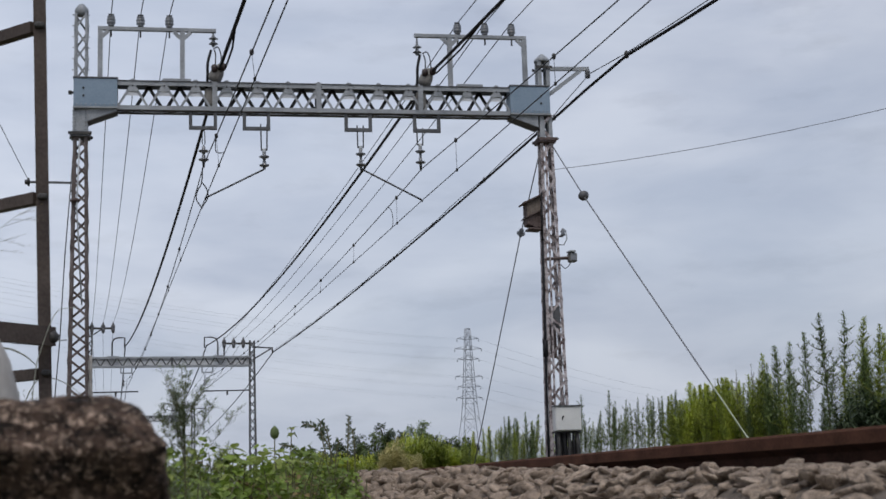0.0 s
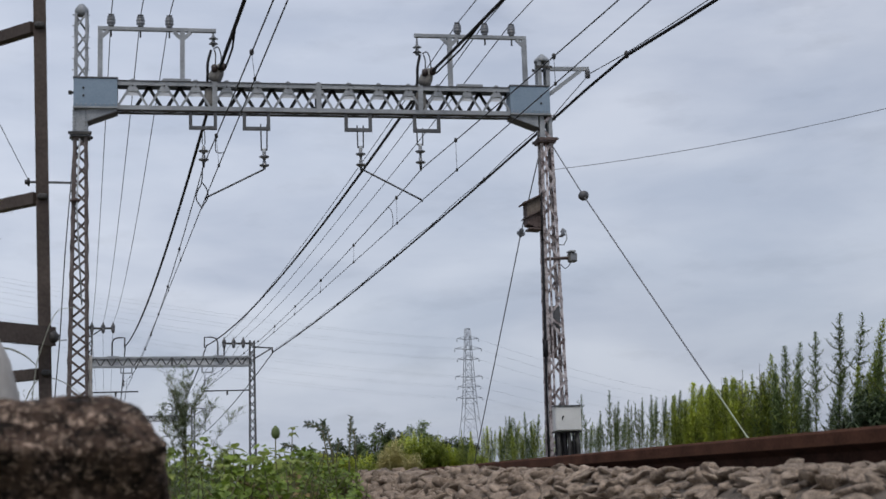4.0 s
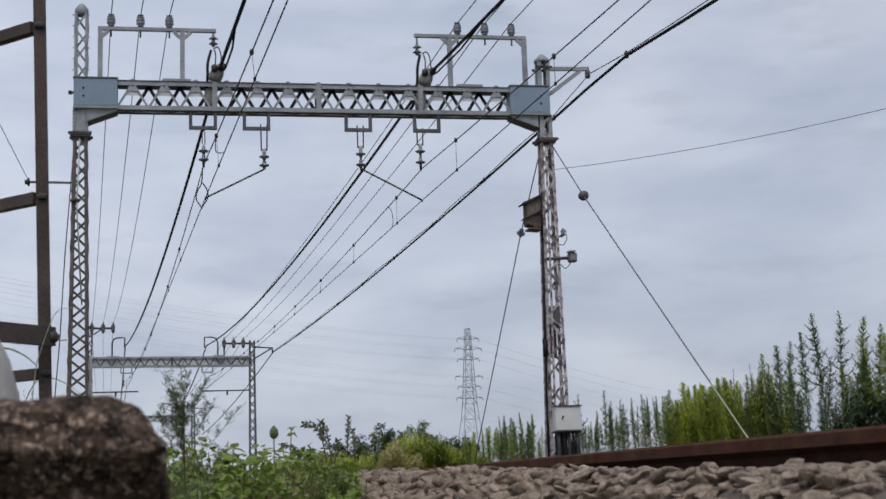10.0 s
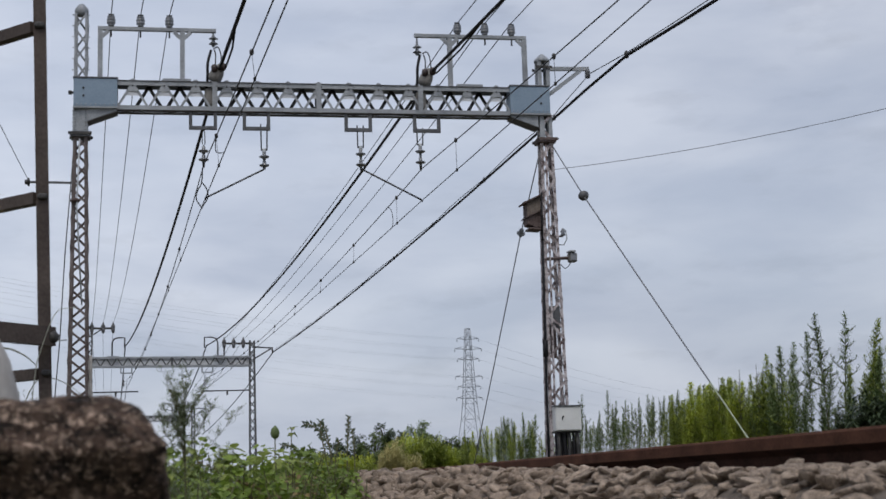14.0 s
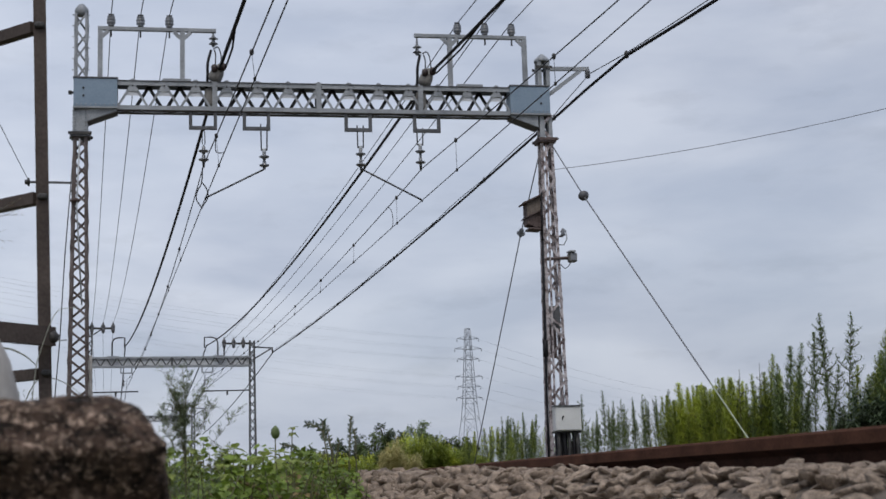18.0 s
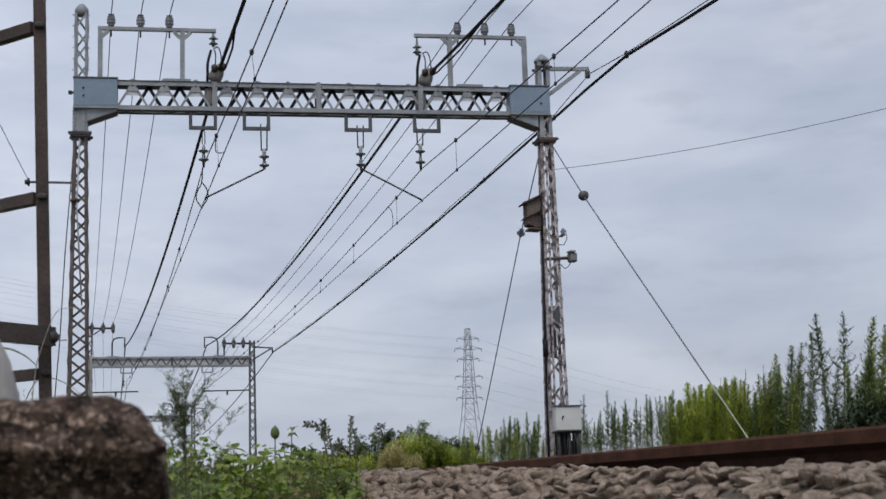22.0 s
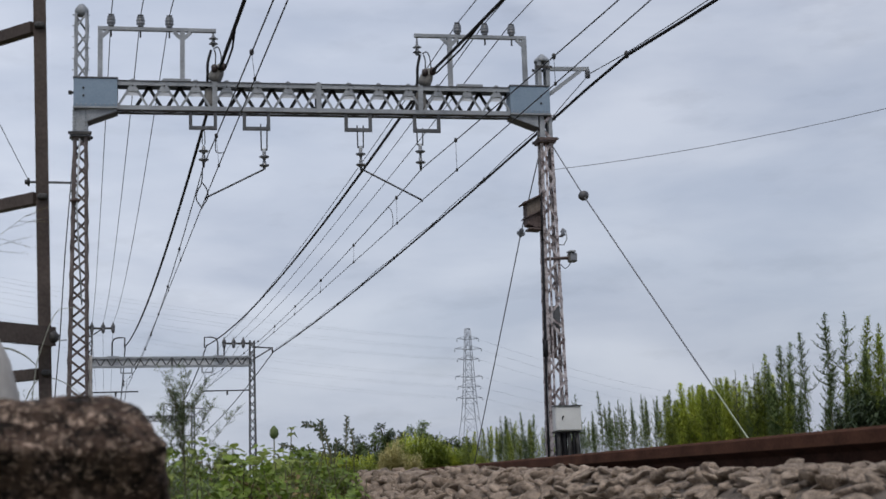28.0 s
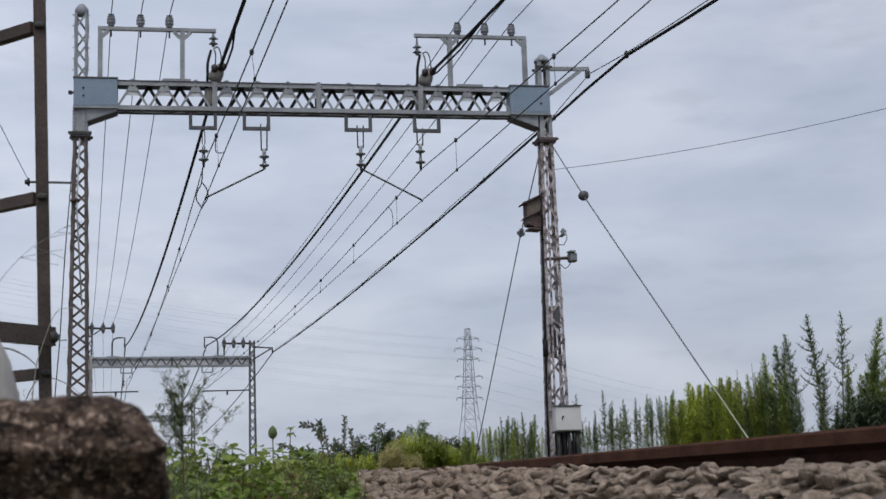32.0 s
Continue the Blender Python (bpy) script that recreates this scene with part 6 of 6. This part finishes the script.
def build_feathery():
    t = thing("feathery_weed", pose(0.216, 3.2, -0.45), "grey-green feathery weed with fine thread-like leaves", "plant")
    rnd = random.Random(41)
    vs, fs, sv, sf = [], [], [], []

    def stalk(pts, r):
        tv, tf = tube_mesh(pts, [r * (1 - 0.7 * i / (len(pts) - 1)) for i in range(len(pts))], 4)
        k = len(sv)
        sv.extend(tv)
        sf.extend(tuple(k + j for j in f) for f in tf)

    def plume(p, d, ln, twigs, needle):
        """A wispy spray: a thin axis with short twigs, each set with thread leaves."""
        d = d.normalized()
        mid = p + d * ln * 0.55 + Vector((0, 0, ln * 0.05))
        tip = p + d * ln + Vector((0, 0, ln * 0.16))
        stalk([p, mid, tip], 0.0011)
        for _ in range(twigs):
            u = rnd.uniform(0.25, 1.0)
            q = p.lerp(mid, u * 2) if u < 0.5 else mid.lerp(tip, u * 2 - 1)
            b = Vector((rnd.uniform(-1, 1), rnd.uniform(-1, 1), rnd.uniform(-0.2, 1.1))).normalized()
            tl = ln * rnd.uniform(0.10, 0.26)
            stalk([q, q + b * tl], 0.0006)
            for j in range(10):
                e = Vector((rnd.uniform(-1, 1), rnd.uniform(-1, 1), rnd.uniform(-0.4, 1.0)))
                blade(vs, fs, q + b * tl * rnd.uniform(0.1, 1.0), b * 0.6 + e, needle * rnd.uniform(0.6, 1.4), needle * 0.15, 0.4)

    stalk([Vector((0.008, 0, 0)), Vector((0.004, 0, 0.3)), Vector((0.0, 0, 0.55))], 0.005)
    # the fan of sprays at the top
    for i in range(24):
        a = rnd.uniform(0, 6.28)
        out = rnd.uniform(0.1, 1.0)
        plume(Vector((0.0, 0, rnd.uniform(0.42, 0.56))), Vector((math.cos(a) * out, math.sin(a) * out * 0.6, rnd.uniform(0.35, 1.0))), rnd.uniform(0.06, 0.115), 13, 0.011)
    # side branches lower down
    for z, dx, ln in ((0.40, 0.8, 0.15), (0.36, 1.0, 0.12), (0.44, 0.5, 0.11), (0.38, -0.8, 0.10), (0.42, -0.6, 0.08), (0.33, -0.9, 0.09), (0.47, -0.7, 0.08), (0.46, 0.7, 0.09), (0.30, 0.8, 0.10), (0.28, -0.7, 0.08)):
        plume(Vector((0.002, 0, z)), Vector((dx, rnd.uniform(-0.3, 0.3), 0.75)), ln, 18, 0.012)
    # denser leaf knots along the stem
    for z, n, r in ((0.54, 40, 0.030), (0.50, 60, 0.030), (0.46, 70, 0.026), (0.41, 110, 0.022), (0.37, 130, 0.026), (0.33, 150, 0.030), (0.28, 170, 0.034)):
        for _ in range(n):
            c = Vector((rnd.gauss(0, r), rnd.gauss(0, r), z + rnd.gauss(0, 0.014)))
            blade(vs, fs, c, Vector((rnd.uniform(-1, 1), rnd.uniform(-1, 1), rnd.uniform(-0.3, 1.0))), rnd.uniform(0.012, 0.028), 0.0032, 0.6)
    put("stalk", sv, sf, M_STEM, t)
    put("foliage", vs, fs, M_LEAF_FE, t)
    SWAYING.append((t, (0.216, 3.2, -0.45), 0.0, 0.08))


build_feathery()


FENCE_GRASS = []


def build_grass():
    """Thin grass stems with seed heads that lean in beside the fence."""
    pts = eased([(0, 0, 0), (0.04, 0, 0.40), (0.11, 0, 0.74), (0.20, 0, 0.92), (0.312, 0, 1.008)])
    t = thing("wild_grass", pose(-0.42, 3.5, -0.45), "thin dry grass stem with a sparse drooping seed head", "grass")
    rnd = random.Random(90)
    n = len(pts)
    tube("stem", pts, [0.0014 * (1 - 0.7 * i / n) for i in range(n)], M_STRAW, t, "", 4)
    vs, fs, tv, tf = [], [], [], []
    for u, ln, up in ((0.74, 0.09, -0.15), (0.78, 0.10, 0.25), (0.83, 0.08, -0.3), (0.87, 0.08, 0.35), (0.91, 0.06, -0.05), (0.95, 0.05, 0.45), (0.99, 0.03, 0.3)):
        p = pts[int(u * (n - 1))]
        d = Vector((1.0, rnd.uniform(-0.2, 0.2), up)).normalized()
        a, b = tube_mesh([p, p + d * ln], [0.0007, 0.0004], 3)
        k = len(tv)
        tv += a
        tf += [tuple(k + j for j in f) for f in b]
        for j in range(5):
            q = p + d * ln * (0.45 + 0.14 * j)
            blade(vs, fs, q, d + Vector((0.2, 0, rnd.uniform(-0.35, 0.6))), rnd.uniform(0.012, 0.020), 0.0034, 0.4)
    put("branchlets", tv, tf, M_STRAW, t)
    put("seed_head", vs, fs, M_WITHER, t)
    FENCE_GRASS.append(t)
    for pts, r in (([(-0.16, 4.4, -0.45), (-0.135, 4.4, 0.25), (-0.10, 4.4, 0.37), (-0.072, 4.4, 0.445), (-0.045, 4.4, 0.455), (-0.01, 4.4, 0.456)], 0.0017),
                   ([(-0.42, 4.2, -0.45), (-0.36, 4.2, 0.20), (-0.27, 4.2, 0.31), (-0.20, 4.2, 0.322), (-0.15, 4.2, 0.30), (-0.115, 4.2, 0.268)], 0.0040),
                   ([(-0.24, 5.3, -0.45), (-0.20, 5.3, 0.2), (-0.15, 5.3, 0.325), (-0.09, 5.3, 0.325), (-0.03, 5.3, 0.295), (0.02, 5.3, 0.25)], 0.0024)):
        ps = eased(pts)
        n = len(ps)
        tagged(tube("long_grass", ps, [r * (1 - 0.75 * (k / (n - 1)) ** 2) for k in range(n)], M_STRAW, None, "", 5), "long bent grass blade against the fence", "grass")
    t = thing("grass_tuft", pose(-0.18, 5.6, -0.45), "pale tuft of fine grass behind the fence post", "grass")
    rnd = random.Random(77)
    vs, fs = [], []
    for _ in range(240):
        p = Vector((rnd.uniform(-0.07, 0.06), rnd.uniform(-0.05, 0.05), rnd.uniform(0.4, 0.755)))
        blade(vs, fs, p, Vector((rnd.uniform(-1, 1), rnd.uniform(-0.5, 0.5), rnd.uniform(0, 1))), rnd.uniform(0.02, 0.05), 0.004, 0.8)
    put("blades", vs, fs, M_STRAW, t)
    tube("stems", [(0, 0, 0), (0, 0, 0.6)], 0.006, M_STRAW, t)


build_grass()


# ---------------------------------------------------------------- clouds
def build_clouds():
    """A far shell of thin cloud that drifts across the sky."""
    m = bpy.data.materials.new("thin_cloud")
    m.use_nodes = True
    n, l = m.node_tree.nodes, m.node_tree.links
    n.clear()
    out = n.new("ShaderNodeOutputMaterial")
    tc = n.new("ShaderNodeTexCoord")
    mp = n.new("ShaderNodeMapping")
    mp.inputs["Scale"].default_value = (0.0021, 0.0021, 0.0066)
    l.new(tc.outputs["Object"], mp.inputs["Vector"])
    a = n.new("ShaderNodeTexNoise")
    a.inputs["Scale"].default_value, a.inputs["Detail"].default_value, a.inputs["Roughness"].default_value = 1.0, 6, 0.48
    a.inputs["Distortion"].default_value = 0.15
    l.new(mp.outputs[0], a.inputs["Vector"])
    b = n.new("ShaderNodeTexNoise")
    b.inputs["Scale"].default_value, b.inputs["Detail"].default_value = 0.45, 3
    l.new(mp.outputs[0], b.inputs["Vector"])
    ra = n.new("ShaderNodeValToRGB")
    ra.color_ramp.elements[0].position, ra.color_ramp.elements[0].color = 0.35, (0.40, 0.45, 0.565, 1)
    ra.color_ramp.elements[1].position, ra.color_ramp.elements[1].color = 0.66, (0.60, 0.64, 0.735, 1)
    l.new(a.outputs["Fac"], ra.inputs["Fac"])
    rb = n.new("ShaderNodeMapRange")
    rb.inputs["From Min"].default_value, rb.inputs["From Max"].default_value = 0.35, 0.65
    rb.inputs["To Min"].default_value, rb.inputs["To Max"].default_value = 0.55, 0.85
    l.new(b.outputs["Fac"], rb.inputs["Value"])
    em = n.new("ShaderNodeEmission")
    l.new(ra.outputs[0], em.inputs["Color"])
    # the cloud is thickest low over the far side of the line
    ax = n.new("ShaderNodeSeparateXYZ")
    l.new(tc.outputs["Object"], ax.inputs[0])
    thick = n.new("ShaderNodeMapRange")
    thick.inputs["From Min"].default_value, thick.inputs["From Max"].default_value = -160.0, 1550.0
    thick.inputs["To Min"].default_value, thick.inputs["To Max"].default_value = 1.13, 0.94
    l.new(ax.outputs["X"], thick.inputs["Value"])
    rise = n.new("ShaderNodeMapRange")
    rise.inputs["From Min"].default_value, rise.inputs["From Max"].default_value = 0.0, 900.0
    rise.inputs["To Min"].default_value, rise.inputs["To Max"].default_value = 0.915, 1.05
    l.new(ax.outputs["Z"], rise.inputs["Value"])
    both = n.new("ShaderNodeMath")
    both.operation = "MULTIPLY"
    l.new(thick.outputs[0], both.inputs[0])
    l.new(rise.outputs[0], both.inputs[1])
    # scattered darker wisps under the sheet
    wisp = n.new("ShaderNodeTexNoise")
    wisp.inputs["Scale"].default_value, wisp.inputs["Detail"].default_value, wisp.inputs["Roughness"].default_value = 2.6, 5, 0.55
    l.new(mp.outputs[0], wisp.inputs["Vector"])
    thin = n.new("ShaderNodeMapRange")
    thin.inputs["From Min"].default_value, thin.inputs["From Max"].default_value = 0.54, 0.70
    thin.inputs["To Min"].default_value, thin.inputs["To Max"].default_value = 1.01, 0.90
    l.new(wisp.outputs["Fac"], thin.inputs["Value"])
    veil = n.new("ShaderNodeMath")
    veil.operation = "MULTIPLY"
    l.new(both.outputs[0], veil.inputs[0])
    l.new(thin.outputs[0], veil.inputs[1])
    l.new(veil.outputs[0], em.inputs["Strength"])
    tr = n.new("ShaderNodeBsdfTransparent")
    mx = n.new("ShaderNodeMixShader")
    l.new(rb.outputs[0], mx.inputs[0])
    l.new(tr.outputs[0], mx.inputs[1])
    l.new(em.outputs[0], mx.inputs[2])
    l.new(mx.outputs[0], out.inputs["Surface"])
    vs, fs, nu, nv, r = [], [], 48, 16, 3000.0
    for j in range(nv + 1):
        e = radians(-1 + 60 * j / nv)
        for i in range(nu + 1):
            az = radians(-90 + 180 * i / nu)
            vs.append((r * math.cos(e) * math.sin(az), r * math.cos(e) * math.cos(az), r * math.sin(e)))
    w = nu + 1
    fs = [(j * w + i, j * w + i + 1, (j + 1) * w + i + 1, (j + 1) * w + i) for j in range(nv) for i in range(nu)]
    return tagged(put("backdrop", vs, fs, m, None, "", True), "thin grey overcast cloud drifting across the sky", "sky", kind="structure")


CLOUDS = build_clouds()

build_stones(BALLAST)

# ---------------------------------------------------------------- what moves
# lean in degrees of the bank's stalks, by half-second steps, at five places along it
WIND = (
    (16.78, (-2.2, -1.2, 1.9, -1.7, -7.9, -7.9, -0.1, 5.1, 3.6, -0.1, -2.4, -3.2, 4.1, 4.7, 0.9, -1.9, -3.2, -3.7, -4.3, -3.7, -2.1, -1.2, -1.7, -1.7, 1.8, 2.5, 0.7, 1.2, 3.0, 3.2, 2.7, 1.2, 0.9, 1.9, 3.8, 4.7, 6.0, 4.9, 1.4, -2.6, -2.8, -0.6, 1.0, 0.3, -0.1, 1.9, 3.2, 1.6, -1.3, -4.8, -5.4, -3.0, 0.9, 4.5, 5.4, 3.6, -2.6, -5.5, -3.3, -0.8, -0.1, -0.8, -1.3, -0.1, 2.5)),
    (17.43, (0.9, -0.8, 2.5, 2.5, -6.0, -11.7, -5.3, 9.3, 6.9, 2.4, -0.4, -0.6, 3.1, 5.1, 5.5, 4.7, -0.8, -5.7, -6.0, -4.0, -1.3, -0.9, -3.7, -4.2, -0.8, 1.1, -0.6, -2.0, -0.9, 3.3, 4.4, 2.5, 0.0, -0.8, -0.2, 0.3, 1.4, 4.0, 4.0, -0.6, -2.8, -2.2, -0.8, 0.5, 0.9, 1.8, 2.4, 3.1, 1.4, -5.0, -9.0, -5.5, 1.4, 6.9, 8.7, 6.7, 2.9, -2.8, -6.0, -4.8, -1.1, 0.9, -0.4, -2.4, -1.8)),
    (17.97, (1.3, 4.1, 1.1, -6.4, -9.8, -5.2, -0.9, 5.3, 4.5, 3.1, 2.1, 1.9, 2.7, 1.9, 5.1, 2.7, -4.8, -6.4, -3.5, -0.7, 0.3, -2.1, -4.8, -3.1, 1.1, 1.5, -1.5, -2.9, 1.3, 5.1, 5.1, 3.1, 1.5, 0.7, 1.3, 1.7, 4.5, 5.1, 2.9, -1.3, -3.5, -2.7, 0.9, 3.1, 4.3, 4.9, 4.3, 2.1, -0.3, -5.4, -8.8, -4.3, 0.1, 3.1, 1.7, -0.3, -0.7, -3.9, -2.7, -0.7, 0.5, 0.5, -1.3, -4.1, -4.6)),
    (18.86, (-1.8, 0.4, -0.3, -5.1, -8.6, -5.8, -4.4, 1.5, 2.2, 2.2, 2.6, 3.1, 3.9, 3.9, 4.6, 1.3, -3.8, -3.1, -0.7, 0.2, -1.1, -3.8, -3.8, -0.9, 2.0, 2.4, -0.3, -0.7, 0.4, 1.5, 1.5, 0.4, -0.3, -0.3, 1.5, 1.5, 3.9, 4.2, 2.2, -0.3, -1.8, -0.5, 1.5, 3.3, 4.2, 4.6, 3.7, 2.6, 0.0, -4.7, -6.4, -3.6, -0.7, 1.5, 2.6, 2.4, -0.3, -3.3, -2.0, -0.3, 0.4, 0.6, -1.4, -3.1, -2.0)),
    (22.31, (2.1, -3.4, -3.7, 2.9, 1.2, -1.7, 2.9, 4.7, 4.1, 2.7, 1.8, 2.9, -6.9, -4.6, 2.9, 0.1, -3.1, -1.1, -0.2, -2.3, -1.7, 1.8, 1.2, -2.5, -2.0, 2.1, 2.4, 2.1, 2.9, 3.2, 2.4, 0.6, -0.2, 0.1, 0.9, -2.3, -3.1, -1.7, -0.8, 1.5, 3.5, 4.4, 2.4, 0.3, 1.5, 2.9, -4.3, -6.9, -1.1, 3.5, 2.7, -1.1, -2.8, -3.1, -3.4, -3.7, -1.7, 0.3, 0.6, 0.9, 0.3, -2.8, -2.8, 0.1, 2.1)),
)


def wind(place, t):
    """The lean at t seconds of a stalk at that place along the bank; it holds before the start and after the end."""
    u = min(max(t * 2, 0.0), 64.0)
    k = min(int(u), 63)
    at = lambda row: row[k] + (row[k + 1] - row[k]) * (u - k)
    if place <= WIND[0][0]:
        return at(WIND[0][1])
    for (a, p), (b, q) in zip(WIND, WIND[1:]):
        if place <= b:
            return at(p) + (at(q) - at(p)) * (place - a) / (b - a)
    return 0.8 * at(WIND[-1][1])


def motions():
    rnd = random.Random(3)
    axis = Vector((0.2425, 0.9701, 0.0))
    for ob, base, turn, gain, *rest in SWAYING:
        # the gusts reach the far stretch of the bank later and the verge by the camera at their own time
        place = base[1] * 9.5 / base[0] if base[1] > 12 else 18.0
        lag = min(0.22 * (place - 22.3), 3.0) if place > 22.3 else 0.0
        own = 0.0 if rest and gain == 1.0 else 0.12
        lag += rnd.uniform(-own, own)
        ph, wob = rnd.uniform(0, 6.28), rnd.uniform(0.12, 0.3) * (1.0 if own else 0.3)
        tilt = rest[0] if rest else 0.0
        rows = []
        for i in range(65):
            t = i * 0.5
            a = tilt + gain * (wind(place, t - lag) + 4.0 * wob * math.sin(t * 2.6 + ph))
            b = gain * 1.2 * math.sin(t * 1.9 + ph * 2)
            m = Matrix.Translation(base) @ Matrix.Rotation(radians(a), 4, axis) @ Matrix.Rotation(radians(b), 4, Vector((1, 0, 0))) @ Matrix.Rotation(turn, 4, "Z")
            rows.append((t, m))
        walk(ob, rows)
    # the grass stem by the fence dips in and out from behind the rails
    rows = [(0.0, -1.7), (1.0, -1.2), (2.0, 0.0), (3.5, -6.0), (5.0, -6.0), (6.0, -4.3), (8.0, -5.5), (10.0, -7.0), (11.0, -3.5), (12.0, 0.7), (14.0, -7.0), (17.0, -7.0), (19.0, -2.0), (21.0, -7.0), (23.0, -7.0), (25.0, -4.5), (26.5, -2.0), (28.0, -0.8), (30.0, -2.4), (31.0, -1.5), (32.0, 4.4)]
    base = Matrix.Translation((-0.42, 3.5, -0.45))
    walk(FENCE_GRASS[0], [(t, base @ Matrix.Rotation(radians(a), 4, axis)) for t, a in rows])
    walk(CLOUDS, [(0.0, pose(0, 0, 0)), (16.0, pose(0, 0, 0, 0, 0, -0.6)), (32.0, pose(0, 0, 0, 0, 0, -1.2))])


motions()
